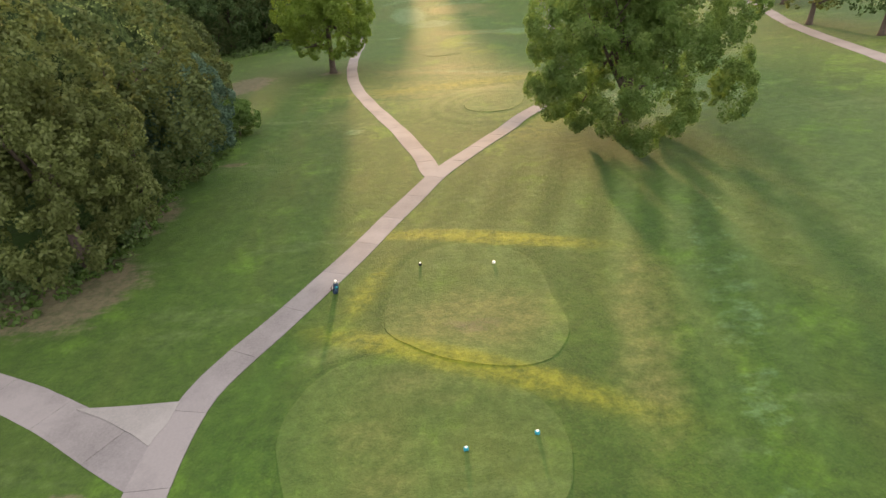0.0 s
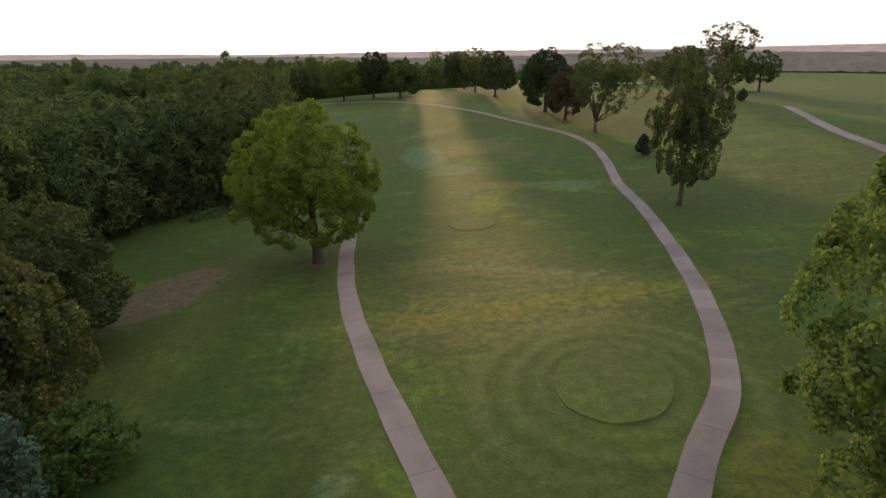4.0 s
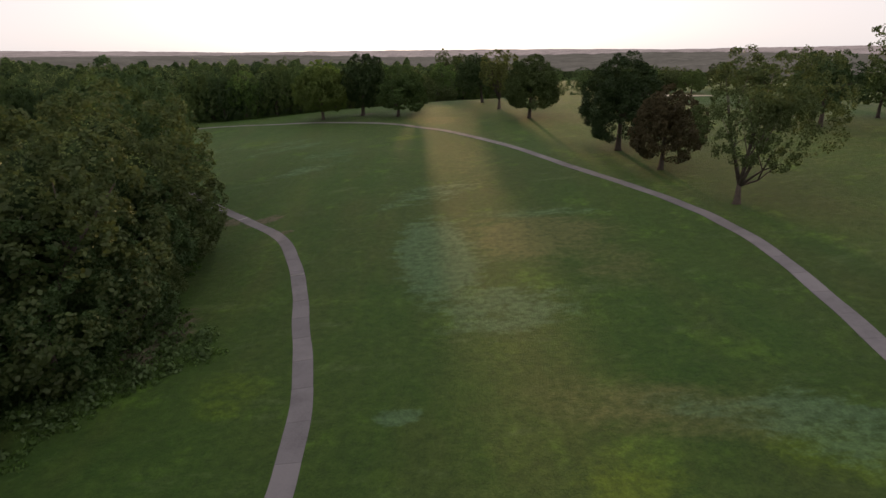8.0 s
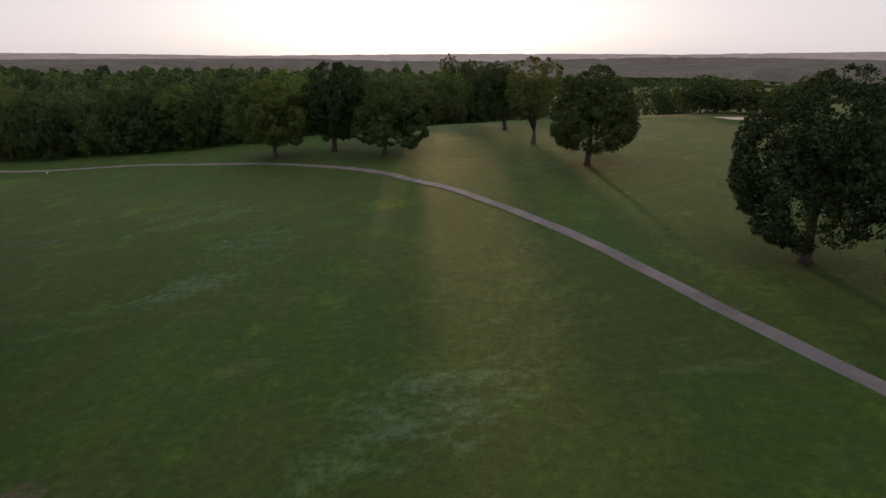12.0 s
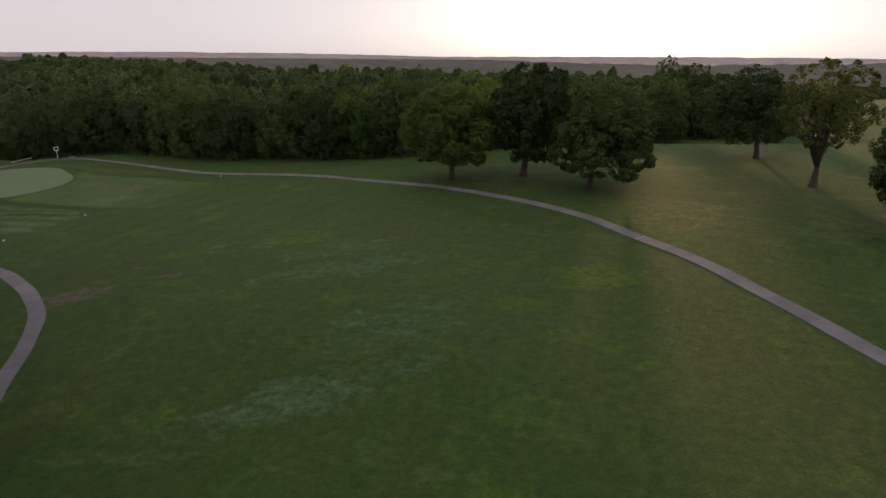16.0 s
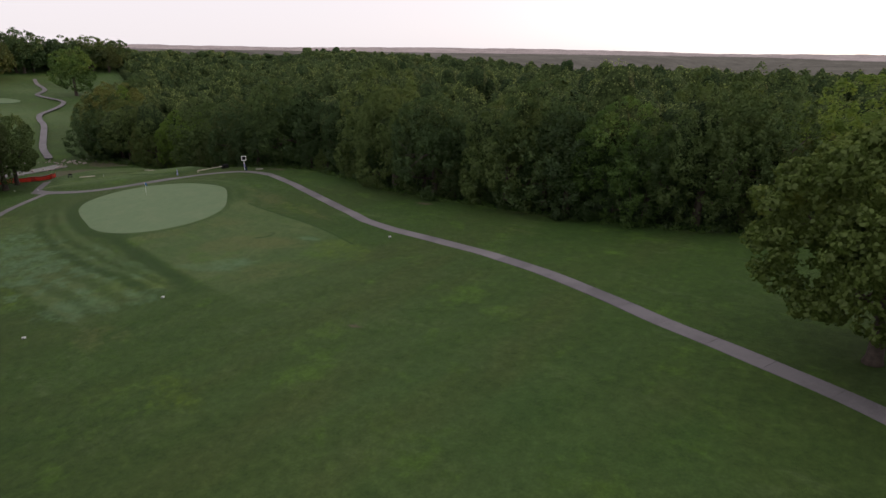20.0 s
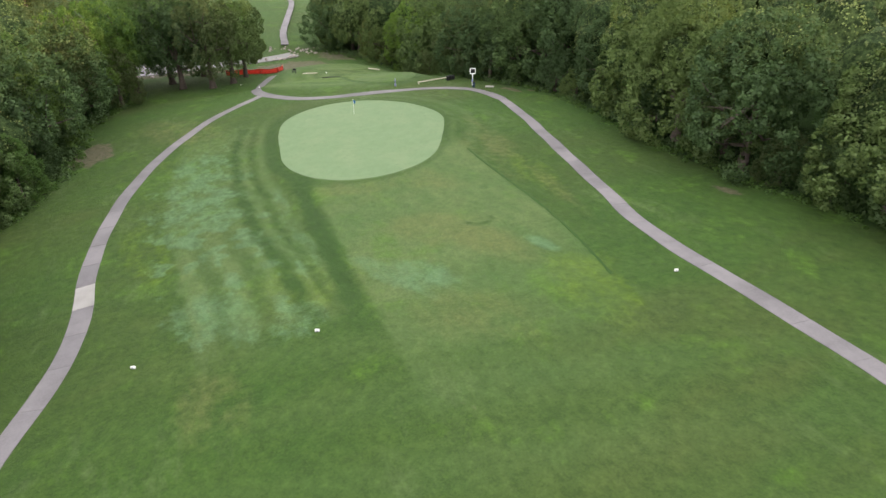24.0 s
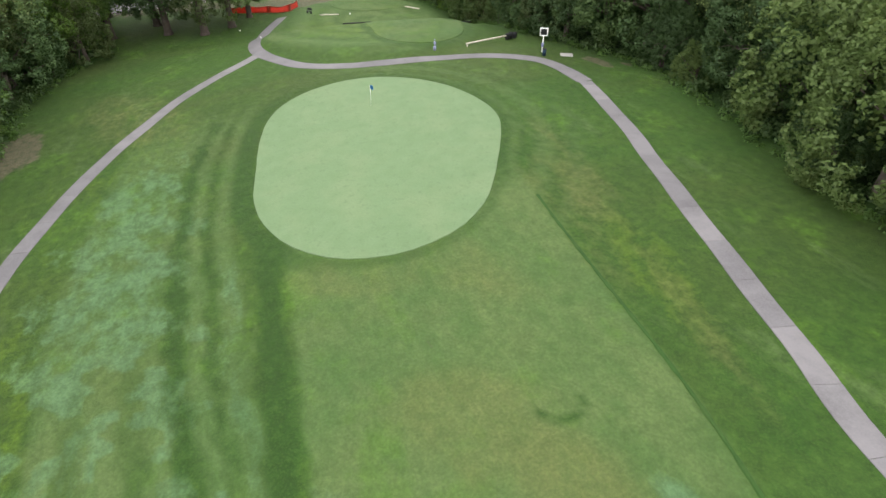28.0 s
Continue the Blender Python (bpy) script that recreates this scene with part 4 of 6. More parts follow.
HOLE = [(0, -10), (0, 60), (2, 160), (0, 225), (-50, 258), (-120, 270), (-190, 275)]      # the line of play


def from_hole(x, y):
    best = np.full(np.shape(x), 1e9)
    for (ax, ay), (bx, by) in zip(HOLE, HOLE[1:]):
        t = np.clip(((x - ax) * (bx - ax) + (y - ay) * (by - ay)) / ((bx - ax) ** 2 + (by - ay) ** 2), 0, 1)
        best = np.minimum(best, np.hypot(x - ax - t * (bx - ax), y - ay - t * (by - ay)))
    return best


def canopy(rng, gx, gy, tall, wide, per, leaf, knobs=9, turns=14, rings=7):
    """Many crowns at once: a lumpy dark mass for each, leaf sprays over it, and a tone for each crown. Returns places, tones and which quads are leaves."""
    n = len(gx)
    size = np.stack([wide, wide, tall * 0.46], -1)[:, None, :]
    c = np.stack([gx, gy, land(gx, gy) + tall * 0.56], -1)[:, None, :]
    k = rng.normal(size=(n, knobs, 3))
    k[..., 2] = np.abs(k[..., 2]) * 1.15 - 0.45
    k /= np.linalg.norm(k, axis=2, keepdims=True)
    k *= rng.uniform(0.42, 0.72, k.shape[:2])[..., None]
    girth = rng.uniform(0.28, 0.44, k.shape[:2])
    pick = rng.integers(knobs, size=(n, per))
    hub = np.take_along_axis(k, pick[..., None], axis=1)
    d = rng.normal(size=(n, per, 3)) + hub * 1.2 + (0, 0, 0.3)
    d /= np.linalg.norm(d, axis=2, keepdims=True)
    p = c + (hub + d * (np.take_along_axis(girth, pick, axis=1) * rng.uniform(0.92, 1.08, d.shape[:2]))[..., None]) * size
    nrm = d * 0.9 + rng.normal(size=d.shape) * 0.28 + (0, 0, 0.15)
    nrm = (nrm / np.linalg.norm(nrm, axis=2, keepdims=True)).reshape(-1, 3)
    q = leaf_quads(p.reshape(-1, 3), nrm, leaf, rng, 0.7)
    # the mass: how far the clumps reach in each direction
    lift, a = np.meshgrid(np.linspace(-0.7, 1.5, rings + 1), np.arange(turns) * 2 * math.pi / turns, indexing="ij")
    way = np.stack([np.cos(lift) * np.cos(a), np.cos(lift) * np.sin(a), np.sin(lift)], -1).reshape(-1, 3)
    along = np.einsum("nkc,dc->nkd", k, way)
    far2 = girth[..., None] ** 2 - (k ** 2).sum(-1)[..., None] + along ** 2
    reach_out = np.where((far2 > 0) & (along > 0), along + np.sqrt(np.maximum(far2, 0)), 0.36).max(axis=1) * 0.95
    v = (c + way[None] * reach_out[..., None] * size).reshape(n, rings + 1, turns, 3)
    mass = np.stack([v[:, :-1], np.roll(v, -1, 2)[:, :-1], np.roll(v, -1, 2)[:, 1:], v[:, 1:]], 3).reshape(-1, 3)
    tone = rng.uniform(-1, 1, n)
    return np.concatenate([q, mass]), np.concatenate([np.repeat(tone, per * 4), np.repeat(tone, turns * rings * 4)]).astype(np.float32), np.repeat((True, False), (len(q) // 4, len(mass) // 4))


def weeds(name, rng, sizes, offs, count, leaf, mat, label, gap):
    """Low leafy mounds along the wood's edge."""
    places, norms = [], []
    for line in (EDGE_LEFT, EDGE_NORTH[5:], [(-34, 126), (-28.5, 132), (-25.5, 138), (-22.5, 142), (-23, 149), (-26, 156)], [(-21.5, 143), (-18, 145)], [(-24, 32), (-20, 36), (-19.5, 44)]):
        for x, y, wx, wy in walk_line(line, gap):
            o = rng.uniform(*offs)
            cx, cy = x - wy * o + rng.normal() * 0.3, y + wx * o + rng.normal() * 0.3
            d = rng.normal(size=(count, 3))
            d[:, 2] = np.abs(d[:, 2])
            d /= np.linalg.norm(d, axis=1, keepdims=True)
            size = rng.uniform(*sizes)
            places.append(d * (size, size, size * rng.uniform(0.6, 1.2)) * rng.uniform(0.6, 1, (count, 1)) + (cx, cy, height(cx, cy)))
            norms.append(d)
    p, nrm = np.concatenate(places), np.concatenate(norms) + rng.normal(size=(len(places) * count, 3)) * 0.4
    nrm /= np.linalg.norm(nrm, axis=1, keepdims=True)
    q = leaf_quads(p, nrm, leaf, rng)
    ob = array_mesh(name, q, np.arange(len(q)).reshape(-1, 4), mat)
    tagged(ob, label, "undergrowth", kind="stuff")


def woods():
    rng = np.random.default_rng(5)
    kinds = []
    for k, (mat, shape) in enumerate([(M_LEAF_DARK, "skirt"), (M_LEAF_OLIVE, "dome"), (M_LEAF_DARK, "dome"), (M_LEAF, "skirt"), (M_LEAF_OLIVE, "skirt"), (M_LEAF_YELLOW, "dome"), (M_LEAF, "dome")]):
        kinds.append(make_tree("woodland_tree", (-60 - 9 * k, 150), 16, 12.5, 0.1, 18000, 0.27, mat, "leafy green tree standing in a dense wood", shape, 60 + k, lobes=80, lobe=0.165, stems=4, group="trees along the wood's edge"))
    for line, odds in ((EDGE_LEFT, (0.22, 0.2, 0.2, 0.14, 0.12, 0.05, 0.07)), (EDGE_NORTH[2:], (0.31, 0.19, 0.30, 0.04, 0.11, 0.02, 0.03))):
        for x, y, wx, wy in walk_line(line, 5.2):
            inx, iny = -wy, wx
            d = rng.uniform(1.8, 7.0)
            if (x > -50 and 120 < y < 160) or (-163 < x < -132 and y < 246):
                d += 3.5                                    # open strips of weeds and bare soil
            px, py = x + inx * d + rng.normal() * 0.8, y + iny * d + rng.normal() * 0.8
            if np.hypot(px + 22, py - 36) < 13 or np.hypot(px + 22, py - 59) < 10 or np.hypot(px + 31, py - 82) < 10 or np.hypot(px + 26, py - 70) < 9:
                continue
            s = rng.choice((0.34, 0.5, 0.7, 0.85, 1.0, 1.1, 1.2)) * rng.uniform(0.92, 1.08)
            if -60 < px and 85 < py < 205:
                s *= 1.22
            if s < 0.65:
                px, py = x + inx * 1.9, y + iny * 1.9
            m = pose(px, py, height(px, py) - 0.2, 0, 0, rng.uniform(0, 360)) @ Matrix.Diagonal((s * rng.uniform(1.0, 1.45), s * rng.uniform(1.0, 1.45), s * rng.uniform(0.9, 1.1), 1))
            kind = rng.choice(len(kinds), p=odds)
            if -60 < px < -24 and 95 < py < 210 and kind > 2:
                kind = (0, 2)[kind % 2]                     # dark leaf colours stand in for this stretch's shade
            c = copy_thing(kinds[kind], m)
            c.matrix_basis = m
    # the wood behind its edge, too many to count: finer leaves where it comes near the hole
    step = 7.6
    gx, gy = np.meshgrid(np.arange(-560, 80, step), np.arange(20, 640, step))
    gx, gy = gx.ravel() + rng.uniform(-2.6, 2.6, gx.size), gy.ravel() + rng.uniform(-2.6, 2.6, gx.size)
    keep = (wooded(gx, gy) > 0) & (np.hypot(gx + 60, gy - 200) < 440)
    for e in (EDGE_LEFT, EDGE_NORTH):
        for x, y, _, _ in walk_line(e, 3.0):
            keep &= np.hypot(gx - x, gy - y) > 5.0
    gx, gy = gx[keep], gy[keep]
    tall = 15.4 + rng.normal(size=len(gx)) * 2.3 + 2.0 * np.sin(gx / 37) * np.cos(gy / 29) + 3.5 * bump(gx, gy, -50, 150, 60, 60)
    wide = rng.uniform(3.6, 7.0, len(gx))
    tall = tall + (wide - 5.2) * 0.9
    away = from_hole(gx, gy)
    made = []
    for lo, hi, per, leaf in ((0, 60, 1000, 0.29), (60, 100, 560, 0.37), (100, 170, 240, 0.52), (170, 240, 110, 0.80), (240, 900, 40, 1.1)):
        k = (away >= lo) & (away < hi)
        made.append(canopy(rng, gx[k], gy[k], tall[k], wide[k], per, leaf))
    # the skyline of woods behind the far hill
    a, r = np.radians(rng.uniform(-104, -50, 760)), rng.uniform(520, 640, 760)
    sx, sy = -50 + r * np.sin(a), 220 + r * np.cos(a)
    made.append(canopy(rng, sx, sy, rng.choice((6, 8, 10, 13), len(sx)) * rng.uniform(0.9, 1.1, len(sx)), rng.uniform(6, 11, len(sx)), 60, 1.0))
    a, r = np.radians(rng.uniform(-50, 12, 1500)), rng.uniform(390, 640, 1500)
    sx, sy = -50 + r * np.sin(a), 220 + r * np.cos(a)
    made.append(canopy(rng, sx, sy, rng.uniform(13, 19, len(sx)), rng.uniform(5.5, 8.5, len(sx)), 50, 1.0))
    q, tone = np.concatenate([m[0] for m in made]), np.concatenate([m[1] for m in made])
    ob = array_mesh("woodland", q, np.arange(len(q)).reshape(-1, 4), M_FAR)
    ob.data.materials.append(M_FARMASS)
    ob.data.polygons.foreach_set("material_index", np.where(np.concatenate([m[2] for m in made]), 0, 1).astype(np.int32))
    ob.data.attributes.new("crown_tone", "FLOAT", "POINT").data.foreach_set("value", tone)
    tagged(ob, "dense green woodland canopy of many broadleaf trees", "woodland", kind="stuff")
    weeds("undergrowth", rng, (0.6, 1.7), (0.6, 4.5), 70, 0.36, M_LEAF_DARK, "tangled dark green brambles under the wood's edge", 0.7)
    weeds("weeds", rng, (0.25, 0.75), (-0.9, 1.2), 34, 0.26, M_LEAF, "light green weeds along the wood's edge", 0.5)


def cells(x, y, size, seed):
    """Distance to the nearest of jittered points, one in each square of that size, from 0 to about 1."""
    u, v = x / size, y / size
    iu, iv = np.floor(u), np.floor(v)
    best = np.full(x.shape, 9.0)
    for du in (-1, 0, 1):
        for dv in (-1, 0, 1):
            a, b = iu + du, iv + dv
            h1 = np.modf(np.abs(np.sin(a * 127.1 + b * 311.7 + seed) * 43758.5453))[0]
            h2 = np.modf(np.abs(np.sin(a * 269.5 + b * 183.3 + seed) * 43758.5453))[0]
            best = np.minimum(best, np.hypot(u - a - h1, v - b - h2))
    return best


def far_country():
    """The canopy of the far woods, and hazy wooded country behind it out to the horizon."""
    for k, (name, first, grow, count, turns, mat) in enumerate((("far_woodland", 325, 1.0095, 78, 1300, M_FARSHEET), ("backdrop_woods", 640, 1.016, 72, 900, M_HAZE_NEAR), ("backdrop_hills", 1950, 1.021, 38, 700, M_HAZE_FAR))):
        r = first * grow ** np.arange(count)
        a = np.radians(np.linspace(-138, 78, turns))
        rr, aa = np.meshgrid(r, a)
        x, y = -50 + rr * np.sin(aa), 220 + rr * np.cos(aa)
        deg = np.degrees(aa)
        dome = 1 - np.clip(cells(x, y, (10.0, 38.0, 110.0)[k], 3.0), 0, 1) ** 2
        dome2 = 1 - np.clip(cells(x, y, (23.0, 90.0, 240.0)[k], 8.0), 0, 1) ** 2
        z = land(x, y) + 5.0 + 5.0 * dome + 3.5 * dome2 + 2.0 * np.sin(x / 140) * np.cos(y / 170)
        if k:
            z = -1 + 25 * smooth(rr, 640, 3900) + (5, 6, 9)[k] * dome + (5, 6, 11)[k] * dome2 + 9 * smooth(rr, 1500, 3000) * np.exp(-((deg + 40) / 20) ** 2) + 5 * np.sin(aa * 9 + rr / 500) + (2 if k == 1 else 0) + 10 * smooth(-deg, 55, 75) * (1 - smooth(rr, 1500, 2500))
            z = np.maximum(z, land(x, y) + 6 + 4 * dome + 3 * dome2)
        free = np.zeros(rr.shape, bool)
        if k == 0:
            free = ((deg > -97) & (deg < -38) & (rr < 580)) & (wooded(x, y) < 1)
            free |= (deg > 9) & (rr < 600 + 40 * np.sin(deg / 5))
        z = z - (9 * smooth(-deg, 48, 60) + 3.5 * smooth(deg, -50, -25) * smooth(rr, 380, 520) if k == 0 else 0)
        z = np.where(free, land(x, y) - 4, z)
        z[:, 0] -= 14
        n = len(r)
        i = (np.arange(len(a) - 1)[:, None] * n + np.arange(n - 1)).ravel()
        faces = np.stack([i, i + 1, i + 1 + n, i + n], -1)
        faces = faces[~free.ravel()[faces].all(axis=1)]
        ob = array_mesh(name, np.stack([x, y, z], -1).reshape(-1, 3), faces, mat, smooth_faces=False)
        if k:
            tagged(ob, "hazy wooded country reaching to the horizon", "backdrop", kind="structure")
        else:
            tagged(ob, "distant green woodland canopy", "woodland", kind="stuff")


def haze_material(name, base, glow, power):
    """Wooded distance mottled by its crowns; the bright haze is put in as emission."""
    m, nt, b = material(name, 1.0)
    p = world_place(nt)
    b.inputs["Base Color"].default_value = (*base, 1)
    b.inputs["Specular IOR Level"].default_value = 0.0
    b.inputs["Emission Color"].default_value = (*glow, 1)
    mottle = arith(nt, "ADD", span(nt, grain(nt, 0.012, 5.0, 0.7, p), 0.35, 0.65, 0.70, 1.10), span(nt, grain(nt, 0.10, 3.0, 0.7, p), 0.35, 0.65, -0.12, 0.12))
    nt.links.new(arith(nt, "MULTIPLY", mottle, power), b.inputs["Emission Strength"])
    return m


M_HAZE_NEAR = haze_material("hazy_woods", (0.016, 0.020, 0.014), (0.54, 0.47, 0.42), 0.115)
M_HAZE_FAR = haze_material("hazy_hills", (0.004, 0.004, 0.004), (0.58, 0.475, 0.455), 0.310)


# ---- paths ----
PATH_MAIN = [(-10.5, 4), (-10.5, 12), (-10.7, 17.6), (-10.2, 21.4), (-9, 24.2), (-7.3, 27.3), (-4.6, 32.4), (-1.5, 39.3), (2.6, 48), (7, 54.9), (11.8, 62), (17, 69.3), (21, 79.5), (23.7, 89.3), (26.1, 100.9),
             (28.3, 113.4), (30, 126.7), (33.4, 143.2), (35.2, 157), (34.9, 166.5), (34, 172), (31.7, 181), (26.4, 195.8), (19.4, 214.5), (16, 222), (11.6, 230.3), (5, 241), (0.6, 246.3), (-6, 254), (-15, 261.3),
             (-27.2, 268.7), (-40, 274), (-51.5, 278.8), (-64, 282.3), (-75.5, 284.3), (-81, 285.0), (-87.3, 286.5), (-92.6, 288.5), (-100.1, 291.0), (-111, 294.7), (-119.5, 297.7), (-130.5, 300.7)]
PATH_LOOP = [(-130.5, 300.7), (-135, 300.6), (-139.5, 299.5), (-143.5, 294.6), (-145.9, 288), (-147.5, 283), (-149.7, 278), (-154.5, 273), (-163.5, 270), (-171, 270.4), (-177, 272.4), (-182, 275.0), (-186, 277.2)]
PATH_LEFT = [(2.3, 47.4), (1.8, 49.2), (1.2, 52.9), (0.1, 57.7), (-1.3, 63.3), (-3.4, 70.3), (-5.5, 78.3), (-7.6, 87.5), (-9, 97), (-9.8, 107.5), (-10, 120), (-9.7, 129), (-10.3, 138), (-12.2, 148), (-15, 161.5), (-19.4, 174.8),
             (-24.7, 182.7), (-32.7, 192.8), (-40.3, 202.8), (-46.2, 210.5), (-57, 223.6), (-70, 232), (-83.7, 237.5), (-90, 240), (-97, 241.6), (-106, 242), (-114, 243), (-125.5, 245.8), (-136, 250), (-144.2, 254.8),
             (-152, 260), (-160, 267.6), (-163.2, 270.2)]
PATH_SIDE = [(-60, 38), (-40, 31.5), (-30, 27.4), (-20.4, 23.3), (-17.7, 21.85), (-15.0, 20.15), (-12.0, 18.15), (-10.2, 16.95)]
PATH_RIGHT = [(50, 40), (55, 60), (57, 69), (60, 83), (63, 98), (69, 119), (76, 145), (86, 175)]
PATH_FAR = [(-226, 290), (-244.6, 294.3), (-270, 302.5), (-295.8, 310.8), (-314, 315), (-328.4, 320.4), (-345, 332), (-363.3, 341), (-378, 340.5), (-394.3, 339.5), (-406, 346), (-417.7, 350.3), (-440, 354), (-465.9, 360.6)]


def curve_line(line, gap):
    """Points every gap metres along a smooth curve through the given ones, with the unit normal to the left."""
    p = [Vector((*q, 0)) for q in line]
    p = [p[0] * 2 - p[1]] + p + [p[-1] * 2 - p[-2]]
    dense = []
    for a, b, c, d in zip(p, p[1:], p[2:], p[3:]):
        for k in range(24):
            t = k / 24
            dense.append(0.5 * ((2 * b) + (c - a) * t + (2 * a - 5 * b + 4 * c - d) * t * t + (3 * b - a - 3 * c + d) * t ** 3))
    dense.append(p[-2])
    out = walk_line([(q.x, q.y) for q in dense], gap)
    return [((x, y), (-wy, wx)) for x, y, wx, wy in out]


def lay_path(name, line, width, label, mat=M_PATH, pale=(), slab=4.2, joined=False, lift=0.035, strips=(), narrower=0.0):
    """A path of slabs along a line. narrower: the share of its width that it loses after its first stretch."""
    root = empty(name, Matrix(), label, "path", kind="structure")
    pts = curve_line(line, slab / 4)
    rng = np.random.default_rng(len(line))
    made = bmesh.new() if joined else None
    for k in range(0, len(pts) - 1, 4):
        last = min(4, len(pts) - 1 - k)
        bm = made or bmesh.new()
        row, half = [], width / 2 * (1 + 0.008 * rng.normal()) * (1 - narrower * float(smooth(k * slab / 4, 30, 130)))
        for j in range(last + 1):
            (x, y), (nx, ny) = pts[k + j]
            if j in (0, last):                       # a joint's width left open
                (x2, y2) = pts[k + (1 if j == 0 else last - 1)][0]
                d = math.hypot(x2 - x, y2 - y)
                x, y = x + (x2 - x) * 0.012 / d, y + (y2 - y) * 0.012 / d
            sides = []
            for s in (-1, 1):
                w = half + 0.04 * math.sin(0.7 * (k + j) + s)
                px, py = x + nx * w * s, y + ny * w * s
                z = height(px, py) + lift + 0.008 * math.sin(k * 1.7)
                sides += [bm.verts.new((px, py, z)), bm.verts.new((px + nx * s * 0.02, py + ny * s * 0.02, z - 0.16))]
            row.append(sides)
        for a, b in zip(row, row[1:]):
            bm.faces.new((a[0], a[2], b[2], b[0]))
            bm.faces.new((a[1], a[0], b[0], b[1]))
            bm.faces.new((a[2], a[3], b[3], b[2]))
        bm.faces.new((row[0][1], row[0][3], row[0][2], row[0][0]))
        bm.faces.new((row[-1][0], row[-1][2], row[-1][3], row[-1][1]))
        if not joined:
            bmesh.ops.recalc_face_normals(bm, faces=bm.faces)
            mid = pts[k + last // 2][0]
            light = any(math.hypot(mid[0] - a, mid[1] - b) < slab * 0.51 for a, b in pale)
            part("slab", bm, M_PALE if light else mat, root, "pale new concrete slab" if light else "", False)
    for a, b in strips:                                  # pale patched joints across the path
        k = min(range(1, len(pts) - 1), key=lambda i: math.hypot(pts[i][0][0] - a, pts[i][0][1] - b))
        (x, y), (nx, ny) = pts[k]
        bm = bmesh.new()
        top = []
        for u in (-0.2, 0.2):
            for s in (-1, -0.33, 0.33, 1):
                px, py = x + nx * s * (width / 2 * (1 - narrower) - 0.03) + ny * u, y + ny * s * (width / 2 * (1 - narrower) - 0.03) - nx * u
                top.append(bm.verts.new((px, py, height(px, py) + lift + 0.016)))
        for i in range(3):
            bm.faces.new((top[i], top[i + 1], top[i + 5], top[i + 4]))
        bmesh.ops.solidify(bm, geom=bm.faces[:], thickness=0.05)
        part("joint_strip", bm, M_PALE, root, "pale patched joint", False)
    if joined:
        bmesh.ops.recalc_face_normals(made, faces=made.faces)
        tagged(part("slabs", made, mat, root, "", False), kind="stuff")
    return root


def draped_turf(name, outline, mat, label, category, lift=0.05):
    """A turf plateau with a cut edge that follows the ground."""
    bm = bmesh.new()
    n, rings, loops = 72, 14, []
    ang = np.arange(n) * 2 * math.pi / n
    full = reach(outline, ang) + 0.04 * np.sin(ang * 9) + 0.02 * np.sin(ang * 23)
    for k in range(1, rings + 1):
        f = k / rings
        x, y = outline[0] + full * f * np.cos(ang), outline[1] + full * f * np.sin(ang)
        z = land(x, y) + lift
        loops.append([bm.verts.new(v) for v in zip(x, y, z)])
    x, y = outline[0] + (full + 0.06) * np.cos(ang), outline[1] + (full + 0.06) * np.sin(ang)
    loops.append([bm.verts.new(v) for v in zip(x, y, land(x, y) - 0.1)])
    mid = bm.verts.new((outline[0], outline[1], height(outline[0], outline[1]) + lift))
    for k in range(n):
        bm.faces.new((mid, loops[0][k], loops[0][(k + 1) % n]))
        for a, b in zip(loops, loops[1:]):
            bm.faces.new((a[k], b[k], b[(k + 1) % n], a[(k + 1) % n]))
    ob = part(name, bm, mat, None, "", False)
    if mat == M_GRASS:
        co = np.empty(len(ob.data.vertices) * 3, np.float32)
        ob.data.vertices.foreach_get("co", co)
        paint_turf(ob, co[0::3].astype(float), co[1::3].astype(float), 0.30 if outline[0] > -100 else 0.45)
    return tagged(ob, label, category, kind="structure")


def lay_apron():
    """The flared end of the side path where it meets the main one."""
    bm = bmesh.new()
    rim = [(-15.9, 21.6), (-13.2, 21.5), (-11.0, 21.5), (-11.1, 20.2), (-11.5, 18.9), (-12.4, 19.6), (-14.2, 20.75)]
    top = [bm.verts.new((x, y, height(x, y) + 0.055)) for x, y in rim]
    low = [bm.verts.new((x, y, height(x, y) - 0.12)) for x, y in rim]
    mid = bm.verts.new((-12.4, 20.6, height(-12.4, 20.6) + 0.055))
    for k in range(len(rim)):
        n = (k + 1) % len(rim)
        bm.faces.new((mid, top[n], top[k]))
        bm.faces.new((top[k], top[n], low[n], low[k]))
    bmesh.ops.recalc_face_normals(bm, faces=bm.faces)
    tagged(part("path_apron", bm, M_PALE_GREY, None, "", False), "smooth pale grey concrete apron between two paths", "path", kind="structure")


def cut_edge():
    """The raised line of uncut grass along the approach."""
    line = [(x, float(fairway_sides(x)[1]) + 0.1) for x in np.arange(-112.0, -78.0, 2.0)]
    bm = bmesh.new()
    rows = []
    for (x, y), (nx, ny) in curve_line(line, 0.35):
        w = 0.11 + 0.04 * math.sin(x * 3.1) * math.sin(x * 1.3)
        rows.append([bm.verts.new((x + nx * k * w, y + ny * k * w, height(x, y) + lift)) for k, lift in ((-1.5, -0.05), (-0.7, 0.05), (0.7, 0.06), (1.5, -0.05))])
    for a, b in zip(rows, rows[1:]):
        for k in range(3):
            bm.faces.new((a[k], a[k + 1], b[k + 1], b[k]))
    bmesh.ops.recalc_face_normals(bm, faces=bm.faces)
    tagged(part("cut_edge", bm, M_LONG, None, "", False), "thin dark line of uncut grass along a mown approach", "turf edge", kind="structure")


